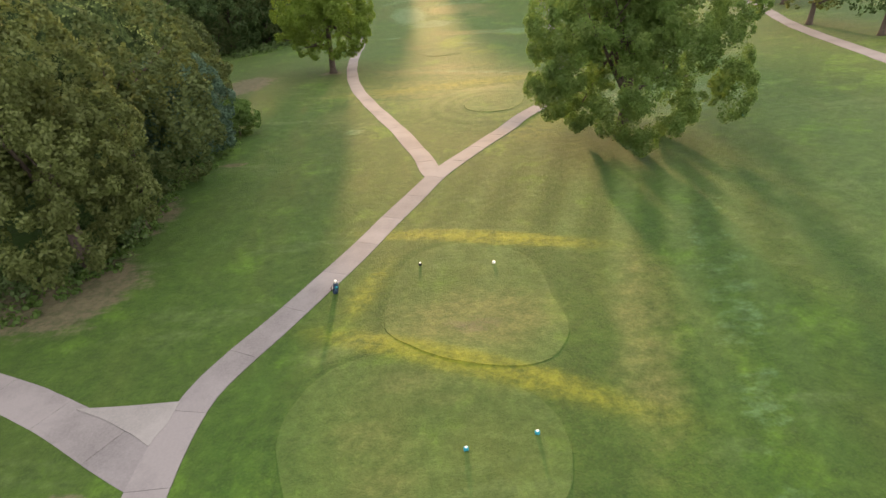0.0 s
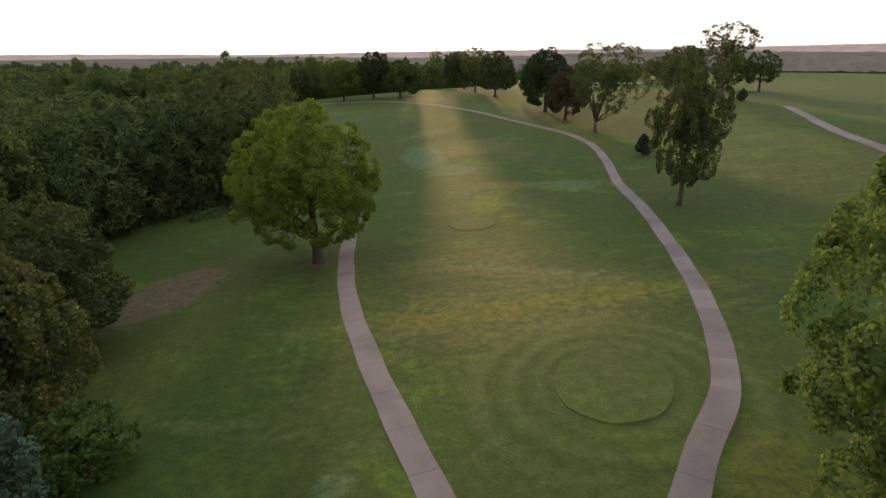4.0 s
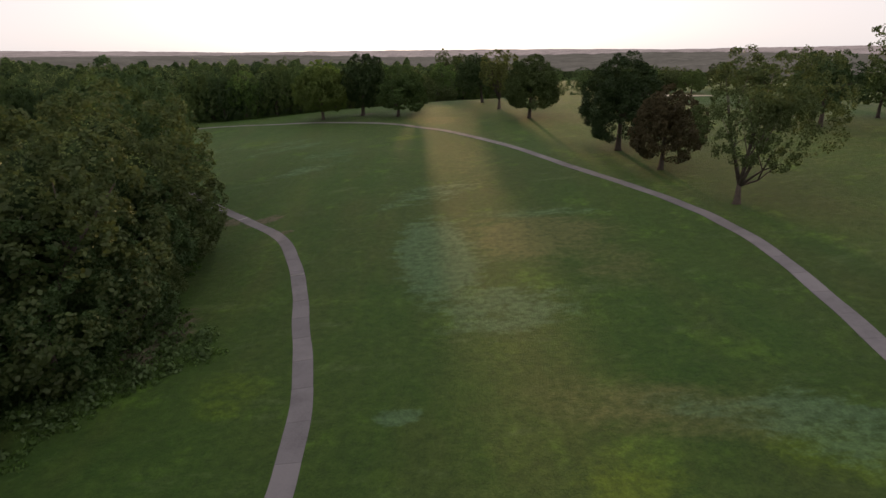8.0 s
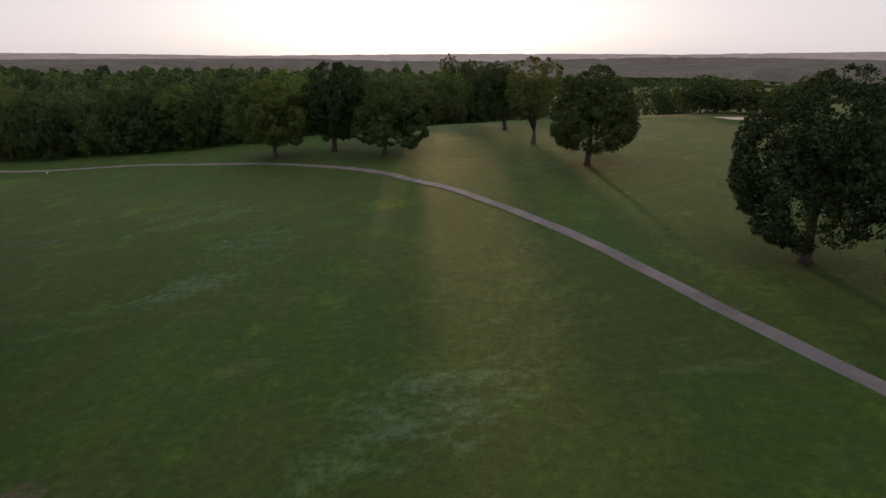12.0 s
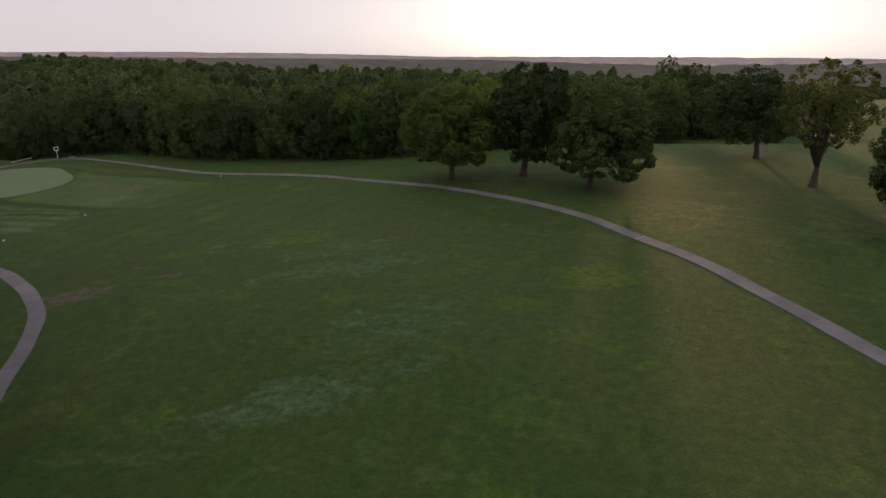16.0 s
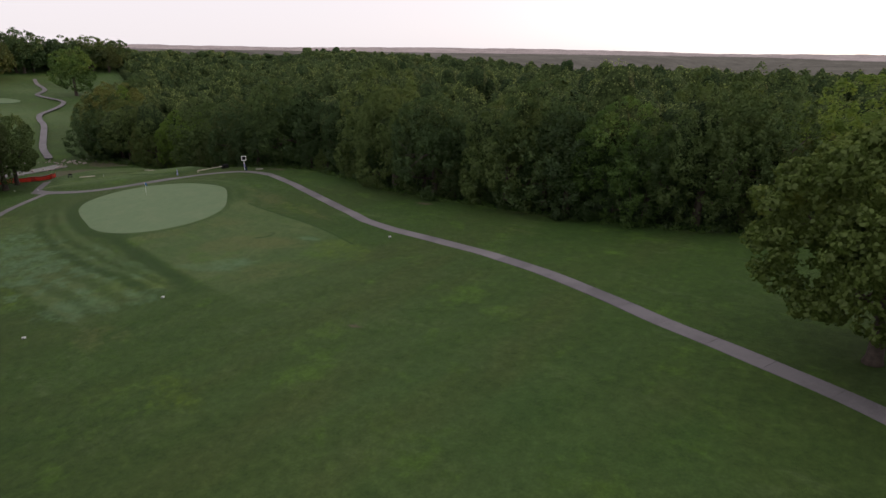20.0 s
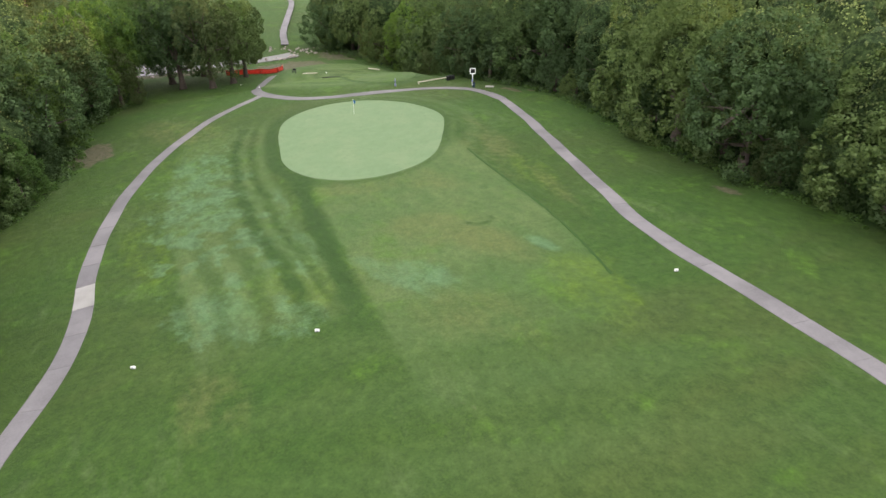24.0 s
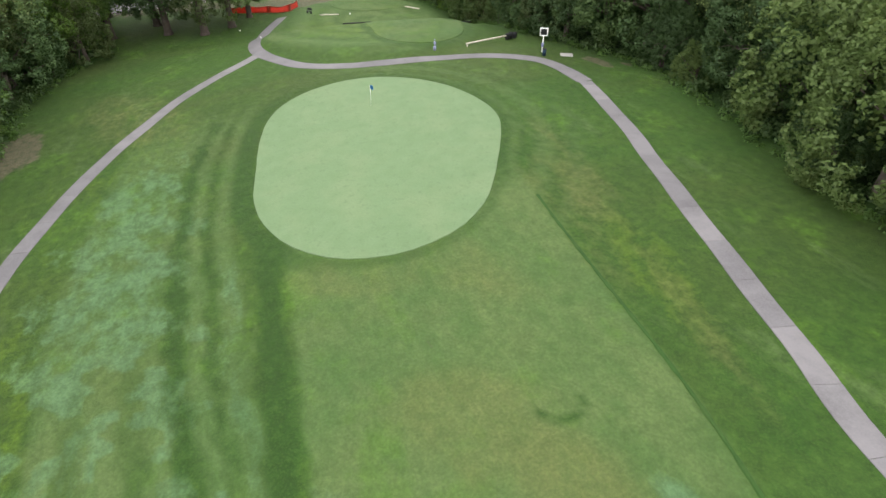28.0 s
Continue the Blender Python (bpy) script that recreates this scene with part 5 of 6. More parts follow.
build_ground()
cut_edge()
draped_turf("putting_green", OUTLINES["green"], M_GREEN, "pale close-mown oval putting green", "putting green")
draped_turf("far_green", OUTLINES["far_green"], M_GREEN, "pale mown putting green on a far grassy hill", "putting green", 0.5)
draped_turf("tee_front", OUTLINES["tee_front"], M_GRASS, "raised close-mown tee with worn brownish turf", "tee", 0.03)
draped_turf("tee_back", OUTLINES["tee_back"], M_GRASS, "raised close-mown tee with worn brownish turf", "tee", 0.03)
draped_turf("last_tee", OUTLINES["last_tee"], M_GRASS, "raised mown tee with pale stripes beyond a green", "tee")
draped_turf("upper_tee", OUTLINES["upper_tee"], M_GRASS, "small pale mown tee on a mound above a creek", "tee")
draped_turf("round_tee", OUTLINES["round_tee"], M_GRASS, "flat round patch of mown turf in a fairway", "tee", 0.04)
draped_turf("small_green", OUTLINES["small_green"], M_GRASS, "small round raised tee with mown rings", "tee", 0.03)
far_country()
feature_trees()
woods()
lay_path("path_main", PATH_MAIN, 1.78, "pinkish grey concrete cart path of weathered slabs", narrower=0.14, strips=((0.4, 246.6), (16.0, 221.6)))
lay_path("path_left", PATH_LEFT, 1.78, "pinkish grey concrete cart path of weathered slabs", narrower=0.13, pale=((-102.5, 242),), lift=0.025, strips=((-15.3, 162.5), (-28.3, 187)))
lay_path("path_loop", PATH_LOOP, 1.85, "pale grey concrete cart path round a green", joined=True)
lay_path("path_side", PATH_SIDE, 2.1, "grey concrete side path joining a cart path", M_PATH, lift=0.018)
lay_apron()
lay_path("path_right", PATH_RIGHT, 2.0, "pinkish cart path beyond a lawn", joined=True)
lay_path("path_far", PATH_FAR, 2.0, "winding cart path up a far grassy hill", joined=True, lift=0.6)


# ---- the far end: creek, its trees, and the hill with another hole ----
def creek_trees():
    spots = [(-124, 224, 17, 14, M_LEAF_OLIVE), (-134, 226, 18, 14, M_LEAF_OLIVE), (-147, 228, 19, 14, M_LEAF_DARK), (-159, 232, 16, 12, M_LEAF), (-167, 239, 17, 12, M_LEAF_OLIVE), (-176, 241, 17, 12, M_LEAF_YELLOW),
             (-182, 245, 17, 12, M_LEAF_YELLOW), (-188, 250, 18, 13, M_LEAF), (-192, 257, 18, 12, M_LEAF_DARK), (-186, 258.5, 18, 12, M_LEAF_DARK), (-183, 264, 18, 12, M_LEAF_OLIVE), (-185, 268.5, 17, 12, M_LEAF_DARK), (-189.5, 272, 14, 10, M_LEAF_DARK),
             (-196, 264, 17, 12, M_LEAF_DARK), (-203, 249, 19, 12, M_LEAF), (-209, 240, 18, 13, M_LEAF_OLIVE), (-223, 276, 11, 9, M_LEAF_YELLOW), (-226, 262, 14, 11, M_LEAF)]
    for k, (x, y, tall, wide, mat) in enumerate(spots):
        make_tree("creekside_tree", (x, y), tall * 1.12, wide * 1.15, 1.9 if k > 3 else 0.3, 15000, 0.32, mat, "leafy tree on the bank of a creek", "dome" if k % 2 else "tall", 80 + k, lobes=85, lobe=0.17, group="trees along the creek", stems=5)


def hill_trees():
    spots = [(-418, 308, 26, 22, M_LEAF_DARK), (-466, 333, 23, 20, M_LEAF_DARK), (-508, 368, 27, 27, M_LEAF_DARK), (-388, 356, 23, 21, M_LEAF), (-518, 415, 23, 24, M_LEAF_DARK), (-503, 300, 21, 26, M_LEAF_DARK), (-516, 289, 20, 20, M_LEAF_OLIVE),
             (-432, 248, 13, 25, M_LEAF_DARK), (-429, 264, 15, 10, M_NEEDLE), (-478, 345, 21, 19, M_LEAF_OLIVE), (-452, 322, 20, 18, M_LEAF_DARK), (-522, 388, 21, 22, M_LEAF_DARK), (-500, 326, 20, 20, M_LEAF_DARK), (-540, 345, 20, 20, M_LEAF_OLIVE)]
    for k, (x, y, tall, wide, mat) in enumerate(spots):
        make_tree("hillside_tree", (x, y), tall * 1.1, wide * 1.15, 2.5, 5200, 0.95, mat, "rounded broadleaf tree on a far grassy hill", "spire" if mat == M_NEEDLE else "dome", 100 + k, lobes=50, lobe=0.24, group="trees on the far hill", stems=3)
    first = [o for o in scene.objects if o.name.startswith("hillside_tree")]
    rng = np.random.default_rng(9)
    for k in range(60):
        x, y = (rng.uniform(-440, -285), rng.uniform(180, 228)) if k < 26 else (rng.uniform(-550, -500), rng.uniform(300, 440))
        m = pose(x, y, height(x, y) - 0.3, 0, 0, rng.uniform(0, 360))
        s = rng.uniform(0.6, 0.95)
        c = copy_thing(first[k % len(first)], m)
        c.matrix_basis = m @ Matrix.Diagonal((s, s, s, 1))


def water_body():
    bm = bmesh.new()
    n = 48
    rim = []
    for k in range(n):
        a = 2 * math.pi * k / n
        r = 1 + 0.10 * math.sin(3 * a) + 0.05 * math.sin(7 * a + 1)
        rim.append(bm.verts.new((-214 + 8 * r * math.cos(a) - 5 * math.sin(a), 260 + 34 * r * math.sin(a), 0)))
    low = [bm.verts.new((v.co.x, v.co.y, -0.6)) for v in rim]
    bm.faces.new(rim)
    for k in range(n):
        bm.faces.new((rim[k], low[k], low[(k + 1) % n], rim[(k + 1) % n]))
    bmesh.ops.recalc_face_normals(bm, faces=bm.faces)
    ob = part("water", bm, M_WATER, None, "", False)
    ob.location.z = height(-211, 262) + 0.15
    tagged(ob, "still grey creek water reflecting the pale sky", "water", kind="structure")


def riprap():
    """Loose pale stones along the creek's banks."""
    rng = np.random.default_rng(31)
    bm = bmesh.new()
    for k in range(260):
        a = rng.uniform(0, 2 * math.pi)
        f = rng.uniform(0.92, 1.14)
        x, y = -214 + 8 * f * math.cos(a) - 5 * math.sin(a) + rng.normal() * 0.8, 260 + 34 * f * math.sin(a) + rng.normal() * 0.8
        size = rng.uniform(0.25, 0.9)
        m = Matrix.Translation((x, y, max(height(x, y), height(-211, 262) + 0.1))) @ Euler(rng.uniform(0, 6, 3)).to_matrix().to_4x4() @ Matrix.Diagonal((size, size * rng.uniform(0.6, 1), size * rng.uniform(0.4, 0.7), 1))
        bmesh.ops.create_icosphere(bm, subdivisions=1, radius=0.6, matrix=m)
    tagged(part("riprap", bm, M_STONE, None, "", False), "pale loose stones along a creek bank", "stones", kind="stuff")


def clubhouse():
    root = empty("clubhouse", pose(-528, 272, height(-528, 272), 0, 0, -80), "long low white clubhouse with a dark roof far up a hill", "building")
    bm = bmesh.new()
    box(bm, (26, 10, 3.4), (0, 0, 1.7))
    part("wall", bm, M_WHITE, root, "", False)
    bm = bmesh.new()
    v = [bm.verts.new(p) for p in ((-14, -6, 3.4), (14, -6, 3.4), (14, 6, 3.4), (-14, 6, 3.4), (-10, 0, 6), (10, 0, 6))]
    for f in ((0, 1, 5, 4), (1, 2, 5), (2, 3, 4, 5), (3, 0, 4), (3, 2, 1, 0)):
        bm.faces.new([v[i] for i in f])
    part("roof", bm, M_ROOF, root, "pinkish brown pitched roof", False)
    for k in range(6):
        bm = bmesh.new()
        box(bm, (2.4, 0.12, 1.3), (-10.5 + 4.2 * k, -5.05, 1.9))
        part("window", bm, M_DARK, root, "dark glazed window", False)
    shed = empty("shed", pose(-508, 256, height(-508, 256), 0, 0, -78), "long low white-roofed shed far up a hill", "shed")
    bm = bmesh.new()
    box(bm, (16, 7, 2.6), (0, 0, 1.3))
    part("wall", bm, M_GREY, shed, "", False)
    bm = bmesh.new()
    v = [bm.verts.new(p) for p in ((-8.5, -4, 2.6), (8.5, -4, 2.6), (8.5, 4, 2.6), (-8.5, 4, 2.6), (-8.5, 0, 4), (8.5, 0, 4))]
    for f in ((0, 1, 5, 4), (1, 2, 5), (2, 3, 4, 5), (3, 0, 4), (3, 2, 1, 0)):
        bm.faces.new([v[i] for i in f])
    part("roof", bm, M_WHITE, shed, "white metal roof", False)


# ---- small things of the golf course ----
M_WHITE = simple("white_paint", (0.80, 0.80, 0.78), 0.5, 0, 0.08)
M_GREY = simple("grey_metal", (0.42, 0.43, 0.45), 0.5, 0.3, 0.15)
M_BLUE = simple("blue_plastic", (0.03, 0.16, 0.36), 0.4, 0, 0.15)
M_TEAL = simple("teal_paint", (0.02, 0.22, 0.30), 0.45, 0, 0.15)
M_NAVY = simple("navy_cloth", (0.020, 0.040, 0.075), 0.85, 0, 0.3)
M_DARK = simple("dark_plastic", (0.015, 0.015, 0.017), 0.6, 0, 0.3)
M_LILAC = simple("lilac_grey_enamel", (0.24, 0.24, 0.42), 0.45, 0, 0.15)
M_ORANGE = simple("orange_red_mesh", (0.75, 0.10, 0.07), 0.6, 0, 0.25)
M_TIMBER = simple("pale_timber", (0.50, 0.45, 0.38), 0.8, 0, 0.25, 3.0, 0.01)
M_ROOF = simple("brown_roof", (0.30, 0.20, 0.17), 0.8, 0, 0.2)
M_CHROME = simple("steel", (0.60, 0.60, 0.60), 0.25, 1.0, 0.1)
M_SAND = simple("pale_sand", (0.52, 0.46, 0.36), 0.95, 0, 0.12, 0.6, 0.02)
M_STONE = simple("creek_stone", (0.30, 0.26, 0.245), 0.9, 0, 0.35, 0.8, 0.03)
M_WATER, _nt, _b = material("creek_water", 0.45)
_b.inputs["Base Color"].default_value = (0.10, 0.098, 0.092, 1)
_b.inputs["Specular IOR Level"].default_value = 0.22
relief(_nt, _b, grain(_nt, 2.5, 3.0), 0.25, 0.03)


def round_bar(bm, radius, low, high, at=(0, 0), sides=10, top=None):
    tube(bm, [(at[0], at[1], low), (at[0], at[1], (low + high) / 2), (at[0], at[1], high)], [radius, radius, radius if top is None else top], sides)


def tee_marker(x, y, mat, label):
    root = empty("tee_marker", pose(x, y, height(x, y) + 0.02), label, "tee marker", "tee markers")
    bm = bmesh.new()
    box(bm, (0.20, 0.16, 0.17), (0, 0, 0.085), bevel=0.03)
    part("block", bm, mat, root)
    bm = bmesh.new()
    bmesh.ops.create_uvsphere(bm, u_segments=12, v_segments=8, radius=0.055, matrix=Matrix.Translation((0, 0, 0.185)) @ Matrix.Diagonal((1, 1, 0.7, 1)))
    part("cap", bm, M_WHITE, root, "white domed cap")


def ball_marker(x, y, label="white round tee marker on short grass"):
    root = empty("tee_marker", pose(x, y, height(x, y) + 0.02), label, "tee marker", "white tee markers")
    bm = bmesh.new()
    bmesh.ops.create_uvsphere(bm, u_segments=12, v_segments=8, radius=0.10, matrix=Matrix.Translation((0, 0, 0.11)))
    part("ball", bm, M_WHITE, root)
    bm = bmesh.new()
    round_bar(bm, 0.012, -0.1, 0.03)
    part("spike", bm, M_CHROME, root)


def yardage_marker(x, y, turn=0):
    root = empty("yardage_marker", pose(x, y, height(x, y), 0, 0, turn), "small white rectangular yardage marker set in the grass", "yardage marker", "yardage markers")
    bm = bmesh.new()
    box(bm, (0.31, 0.09, 0.19), (0, 0, 0.13), pose(0, 0, 0, -25), bevel=0.02)
    part("plate", bm, M_WHITE, root)
    bm = bmesh.new()
    box(bm, (0.20, 0.012, 0.10), (0, -0.049, 0.12), pose(0, 0, 0, -25))
    part("panel", bm, M_GREY, root, "grey worn panel")
    bm = bmesh.new()
    box(bm, (0.29, 0.10, 0.14), (0, 0.04, 0.02))
    part("foot", bm, M_PALE_GREY, root)


def golf_bag():
    root = empty("golf_bag", pose(-4.55, 29.7, height(-4.55, 29.7), 0, 0, 25), "dark blue golf stand bag with clubs beside a path", "golf bag")
    lean = pose(0, 0, 0, 18)
    bm = bmesh.new()
    tube(bm, [lean @ Vector((0, 0, z)) for z in (0.0, 0.06, 0.45, 0.80, 0.86)], [0.13, 0.15, 0.145, 0.135, 0.125], 12)
    part("body", bm, M_NAVY, root)
    for at, size in (((0.0, -0.15, 0.32), (0.22, 0.10, 0.34)), ((0.13, 0.0, 0.45), (0.09, 0.18, 0.42)), ((0, -0.15, 0.66), (0.18, 0.08, 0.16))):
        bm = bmesh.new()
        box(bm, size, lean @ Vector(at), pose(0, 0, 0, 18), bevel=0.03)
        part("pocket", bm, M_TEAL if at[2] > 0.6 else M_NAVY, root)
    bm = bmesh.new()
    tube(bm, [lean @ Vector(p) for p in ((-0.13, 0, 0.75), (-0.27, 0, 0.6), (-0.27, 0, 0.38), (-0.13, 0, 0.2))], [0.025] * 4, 6)
    part("strap", bm, M_DARK, root)
    for s in (-1, 1):
        bm = bmesh.new()
        tube(bm, [lean @ Vector((0.05 * s, 0.14, 0.78)), Vector((0.26 * s, 0.42, 0.0))], [0.012, 0.010], 6)
        part("leg", bm, M_CHROME, root)
    rng = random.Random(4)
    for k in range(7):
        a = k * 0.9
        x, y = 0.07 * math.cos(a), 0.07 * math.sin(a)
        z = 1.0 + rng.uniform(0, 0.16)
        bm = bmesh.new()
        tube(bm, [lean @ Vector((x, y, 0.8)), lean @ Vector((x * 1.3, y * 1.3, z))], [0.007, 0.006], 6)
        club = part("club", bm, M_CHROME, root)
        bm = bmesh.new()
        bmesh.ops.create_uvsphere(bm, u_segments=10, v_segments=6, radius=0.05, matrix=Matrix.Translation(lean @ Vector((x * 1.3, y * 1.3 - 0.03, z))) @ Matrix.Diagonal((0.8, 1.2, 0.7, 1)))
        part("club_head", bm, M_WHITE if k < 3 else M_CHROME, club)


def flagstick():
    x, y = -134.9, 277.5
    root = empty("flagstick", pose(x, y, height(x, y) + 0.03, 0, 0, -70), "white golf flagstick with a small blue flag on a green", "flagstick")
    bm = bmesh.new()
    round_bar(bm, 0.022, -0.1, 2.2, sides=8, top=0.012)
    part("pole", bm, M_WHITE, root)
    bm = bmesh.new()
    rows = []
    for i in range(7):
        u = i / 6
        rows.append([bm.verts.new((-0.02 - 0.34 * u, 0.05 * math.sin(u * 7), 2.17 - 0.10 * u - k * 0.15 - 0.10 * u * u)) for k in range(4)])
    for a, b in zip(rows, rows[1:]):
        for k in range(3):
            bm.faces.new((a[k], b[k], b[k + 1], a[k + 1]))
    bmesh.ops.solidify(bm, geom=bm.faces[:], thickness=0.006)
    part("flag", bm, M_BLUE, root, "drooping blue flag")
    bm = bmesh.new()
    round_bar(bm, 0.054, -0.1, 0.006, sides=16)
    part("cup", bm, M_DARK, root, "dark hole")


def framed_sign():
    x, y = -141.8, 301.9
    root = empty("hole_sign", pose(x, y, height(x, y), 0, 0, 62), "white square-framed sign with a dark panel on a white post", "sign")
    bm = bmesh.new()
    box(bm, (0.14, 0.14, 2.1), (0, 0, 1.0), bevel=0.015)
    part("post", bm, M_WHITE, root)
    for at, size in (((0, 0, 2.05), (1.0, 0.10, 0.13)), ((0, 0, 2.92), (1.0, 0.10, 0.13)), ((-0.435, 0, 2.485), (0.13, 0.10, 0.74)), ((0.435, 0, 2.485), (0.13, 0.10, 0.74))):
        bm = bmesh.new()
        box(bm, size, at, bevel=0.012)
        part("frame_rail", bm, M_WHITE, root)
    bm = bmesh.new()
    box(bm, (0.735, 0.04, 0.735), (0, 0, 2.485))
    part("panel", bm, M_DARK, root, "dark panel")
    bm = bmesh.new()
    box(bm, (0.30, 0.05, 0.55), (0.0, -0.10, 0.95), bevel=0.01)
    part("notice", bm, M_LILAC, root, "pale blue notice plate")


def concrete_pad(x, y, turn):
    bm = bmesh.new()
    box(bm, (1.5, 1.0, 0.16), (0, 0, 0.03), bevel=0.02)
    ob = part("concrete_pad", bm, M_PALE, None, "", False)
    ob.matrix_basis = pose(x, y, height(x, y), 0, 0, turn)
    tagged(ob, "small pale concrete pad set in the grass beside a sign", "concrete pad")


def ball_washer(x, y, turn=0):
    root = empty("ball_washer", pose(x, y, height(x, y), 0, 0, turn), "blue-grey ball washer on a post beside a tee", "ball washer", "ball washers")
    bm = bmesh.new()
    round_bar(bm, 0.05, -0.1, 0.75)
    part("post", bm, M_LILAC, root)
    bm = bmesh.new()
    round_bar(bm, 0.16, 0.0, 0.45, (0.0, 0.0), 12, 0.19)
    part("bin", bm, M_LILAC, root)
    bm = bmesh.new()
    box(bm, (0.22, 0.20, 0.34), (0, 0, 0.92), bevel=0.03)
    part("drum", bm, M_LILAC, root)
    bm = bmesh.new()
    round_bar(bm, 0.018, 1.07, 1.30)
    part("plunger", bm, M_CHROME, root)
    bm = bmesh.new()
    bmesh.ops.create_uvsphere(bm, u_segments=10, v_segments=6, radius=0.06, matrix=Matrix.Translation((0, 0, 1.32)))
    part("knob", bm, M_LILAC, root)


def litter_bin(x, y):
    root = empty("litter_bin", pose(x, y, height(x, y)), "small dark green litter bin beside a sign", "bin")
    bm = bmesh.new()
    round_bar(bm, 0.22, 0.0, 0.8, (0, 0), 14, 0.25)
    part("body", bm, M_NAVY, root)
    bm = bmesh.new()
    round_bar(bm, 0.27, 0.8, 0.88, (0, 0), 14, 0.20)
    part("lid", bm, M_DARK, root)


def rail_barrier():
    a, b = Vector((-148.2, 294.4)), Vector((-149.2, 300.9))
    mid, way = (a + b) / 2, (b - a)
    root = empty("rail_barrier", pose(mid.x, mid.y, height(mid.x, mid.y), 0, 0, math.degrees(math.atan2(way.y, way.x))), "long white timber rail with dark bushy end supports on the grass", "barrier")
    half = way.length / 2
    bm = bmesh.new()
    box(bm, (way.length, 0.16, 0.16), (0, 0, 0.52), bevel=0.02)
    part("rail", bm, M_TIMBER, root)
    bm = bmesh.new()
    box(bm, (0.14, 0.14, 0.55), (-half + 0.2, 0, 0.24), bevel=0.015)
    part("post", bm, M_TIMBER, root)
    for k in range(3):
        bm = bmesh.new()
        box(bm, (0.55, 0.5, 0.8 + 0.12 * (k % 2)), (half + 0.1 + 0.62 * k, 0.15 * (k % 2), 0.38), pose(0, 0, 0, 0, 0, 12 * k), bevel=0.09)
        part("weight", bm, M_DARK, root, "black plastic weight")


def log_edging(x, y, turn, length, mat, label, radius=0.11):
    bm = bmesh.new()
    tube(bm, [(-length / 2, 0, 0.09), (-length / 6, 0.05, 0.10), (length / 6, -0.03, 0.09), (length / 2, 0.06, 0.10)], [radius, radius * 1.05, radius * 0.95, radius * 0.9], 8)
    ob = part("log", bm, mat)
    ob.matrix_basis = pose(x, y, height(x, y), 0, 0, turn)
    tagged(ob, label, "log", "logs on the tee")


def tee_box_bin(x, y, label):
    root = empty("tee_bench", pose(x, y, height(x, y), 0, 0, 40), label, "bench")
    bm = bmesh.new()
    box(bm, (0.9, 0.32, 0.06), (0, 0, 0.44), bevel=0.01)
    part("seat", bm, M_DARK, root)
    bm = bmesh.new()
    box(bm, (0.9, 0.05, 0.34), (0, 0.18, 0.72), pose(0, 0, 0, -10), bevel=0.01)
    part("backrest", bm, M_DARK, root)
    for s in (-1, 1):
        bm = bmesh.new()
        box(bm, (0.07, 0.34, 0.44), (0.38 * s, 0.02, 0.2), bevel=0.01)
        part("leg", bm, M_DARK, root)


def barrier_fence():
    """Sagging plastic mesh on stakes beside the creek."""
    line = [(-193.5, 268.5), (-192.3, 272.0), (-190.8, 275.6), (-189.4, 279.2), (-193.2, 281.2)]
    root = empty("barrier_fence", Matrix(), "sagging orange-red plastic barrier fence on stakes by a creek", "fence")
    for (ax, ay), (bx, by) in zip(line, line[1:]):
        bm = bmesh.new()
        rows = []
        for i in range(7):
            u = i / 6
            x, y = ax + (bx - ax) * u, ay + (by - ay) * u
            sag = 0.20 * math.sin(math.pi * u)
            rows.append([bm.verts.new((x + 0.05 * math.sin(9 * u + k), y, height(x, y) + 0.05 + k * (1.15 - sag) / 4)) for k in range(5)])
        for a, b in zip(rows, rows[1:]):
            for k in range(4):
                bm.faces.new((a[k], b[k], b[k + 1], a[k + 1]))
        bmesh.ops.solidify(bm, geom=bm.faces[:], thickness=0.01)
        part("net", bm, M_ORANGE, root)
    for x, y in line:
        bm = bmesh.new()
        tube(bm, [(x, y, height(x, y) - 0.2), (x, y, height(x, y) + 1.3)], [0.025, 0.02], 6)
        part("stake", bm, M_TIMBER, root)


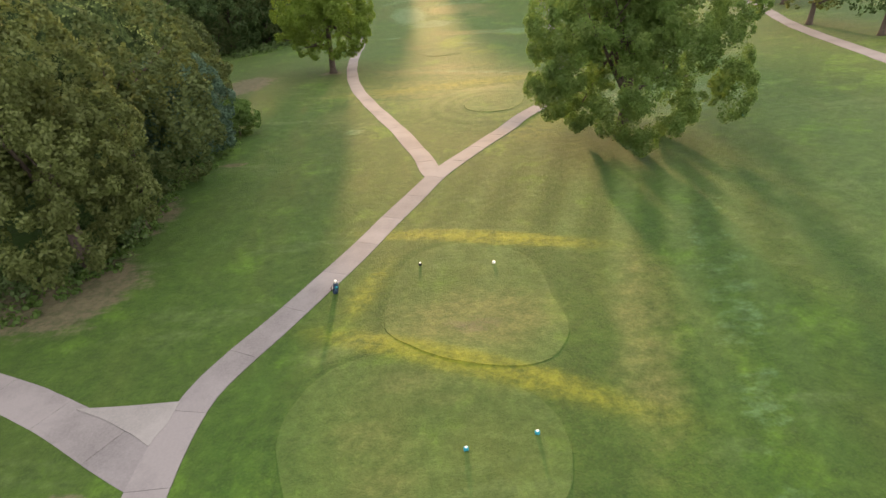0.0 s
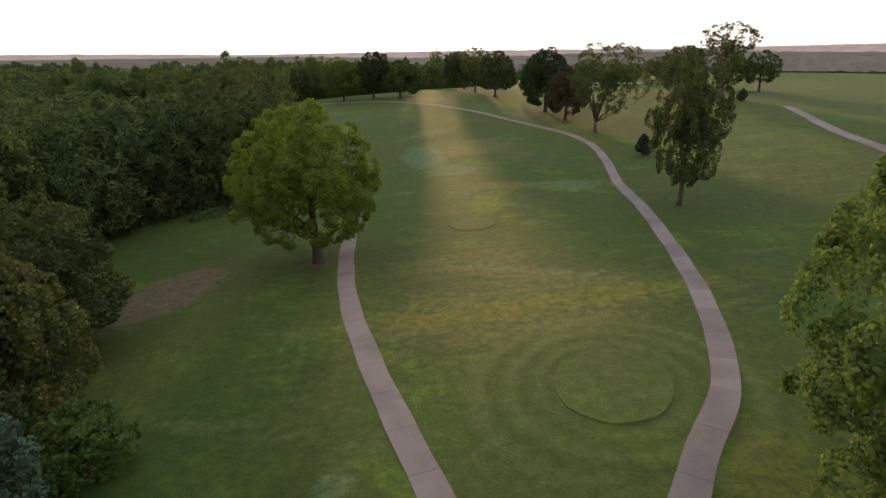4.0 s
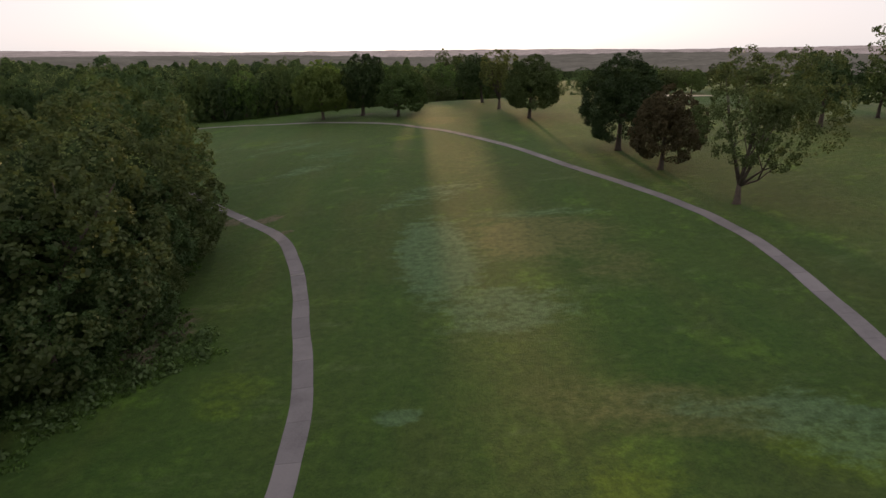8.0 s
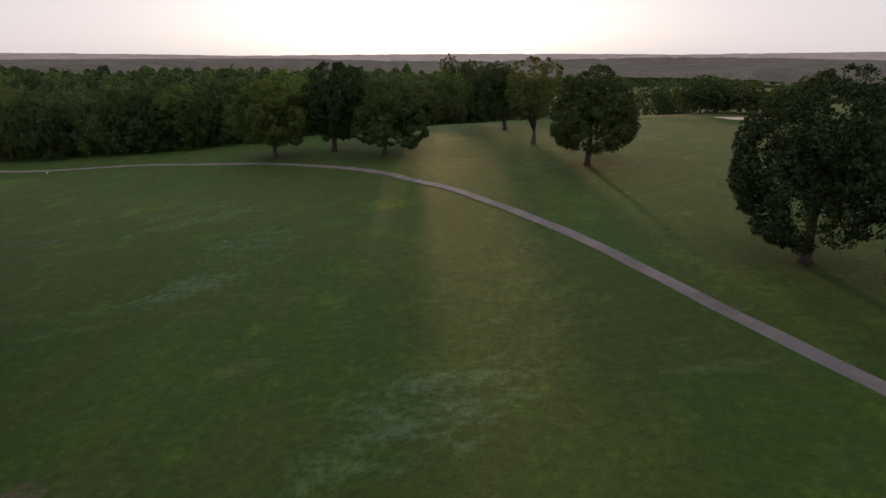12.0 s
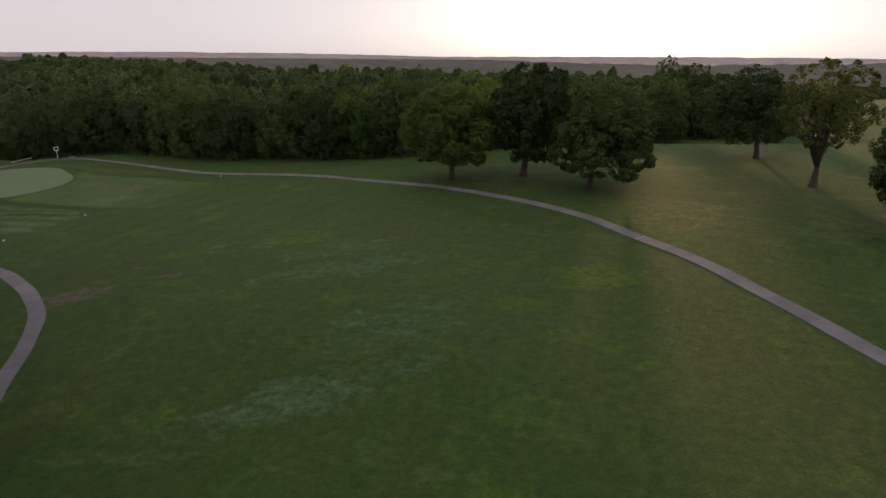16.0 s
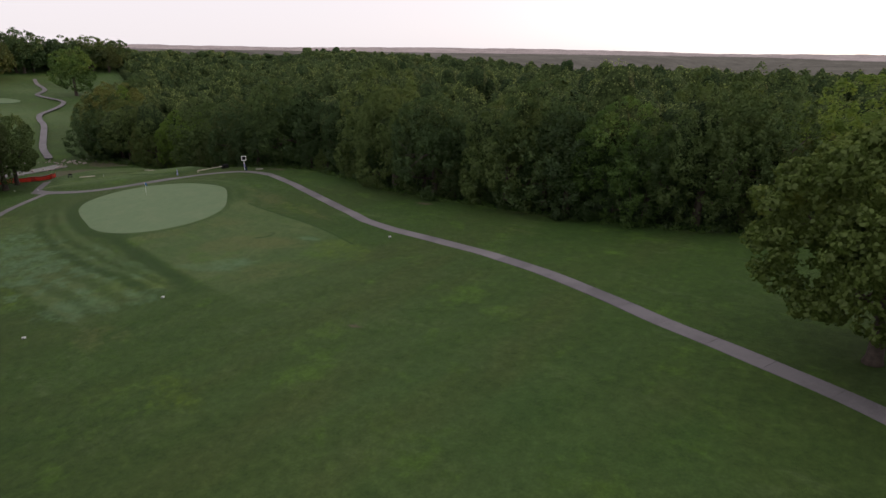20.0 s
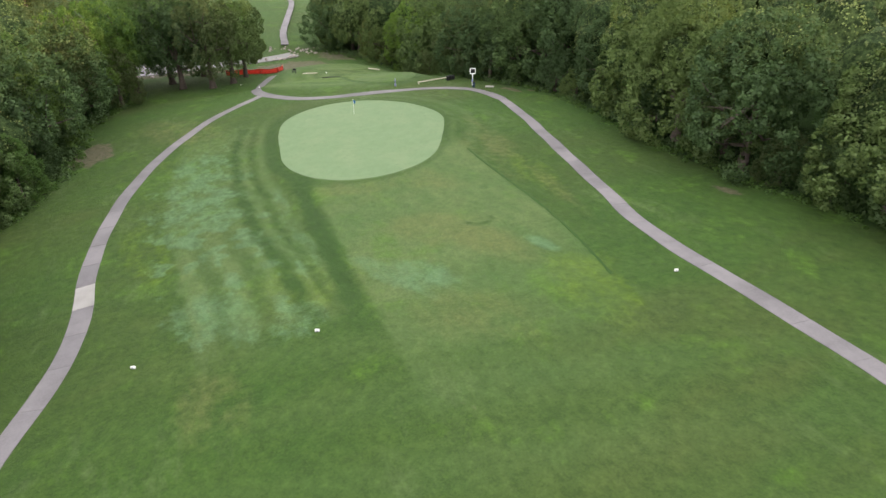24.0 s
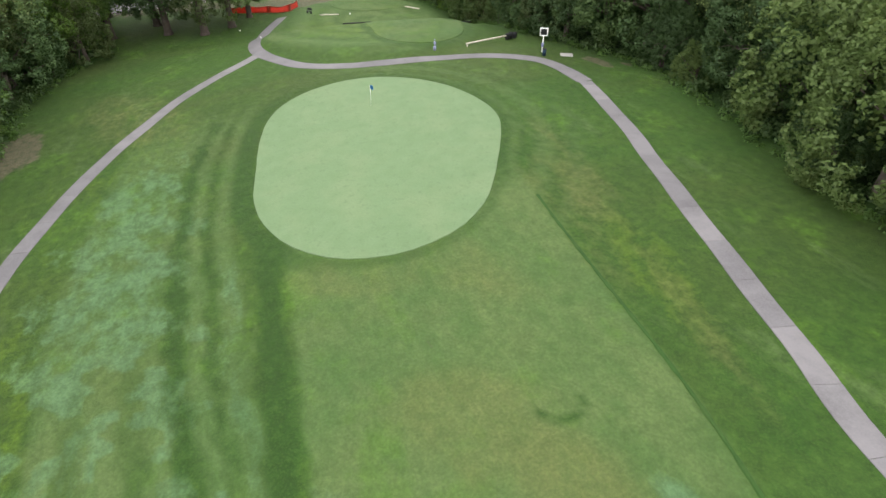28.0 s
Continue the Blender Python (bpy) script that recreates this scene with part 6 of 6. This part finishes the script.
def bunkers():
    for k, (x, y, rx, ry, turn) in enumerate(((77, 338, 9, 4.5, -15), (92, 312, 12, 3.2, -14))):
        bm = bmesh.new()
        n, loops = 40, []
        for f in (1.0, 0.85, 0.5):
            loop = []
            for i in range(n):
                a = 2 * math.pi * i / n
                r = f * (1 + 0.12 * math.sin(3 * a + k) + 0.06 * math.sin(5 * a))
                u, v = rx * r * math.cos(a), ry * r * math.sin(a)
                c, s = math.cos(radians(turn)), math.sin(radians(turn))
                px, py = x + u * c - v * s, y + u * s + v * c
                loop.append(bm.verts.new((px, py, height(px, py) + (0.10 if f == 1 else 0.06 if f > 0.6 else 0.05))))
            loops.append(loop)
        for a, b in zip(loops, loops[1:]):
            for i in range(n):
                bm.faces.new((a[i], a[(i + 1) % n], b[(i + 1) % n], b[i]))
        bm.faces.new(loops[-1])
        tagged(part("sand_bunker", bm, M_SAND), "pale sand bunker in far grass", "bunker", kind="structure")


creek_trees()
hill_trees()
water_body()
riprap()
clubhouse()
bunkers()
golf_bag()
flagstick()
framed_sign()
rail_barrier()
barrier_fence()
litter_bin(-140.3, 301.3)
concrete_pad(-139.4, 304.0, 60)
ball_washer(-148.1, 290.0)
tee_marker(0.55, 31.75, M_DARK, "small dark tee block with a white cap on a tee")
for x, y in ((2.05, 16.75), (5.0, 17.2), (32.8, 55.1)):
    tee_marker(x, y, M_TEAL, "teal tee marker block with a white cap on a tee")
for x, y in ((5.1, 31.2), (-182.1, 269.4), (-174.3, 271.7), (-182.0, 288.0)):
    ball_marker(x, y)
for x, y, a in ((-77.8, 282.0, 70), (-85.7, 256.8, 65), (-88.9, 245.2, 65)):
    yardage_marker(x, y, a)
log_edging(-182.5, 284.5, 75, 3.2, M_TIMBER, "short pale timber log lying on a tee")
log_edging(-174.0, 287.0, 80, 4.5, M_DARK, "dark timber log lying on a tee")
log_edging(-170.0, 303.0, 60, 4.5, M_DARK, "dark timber log lying on a tee")
log_edging(-185.0, 300.5, 40, 3.0, M_TIMBER, "short pale timber log lying on a tee")
tee_box_bin(-184.5, 281.5, "small dark bench at the end of a timber log")
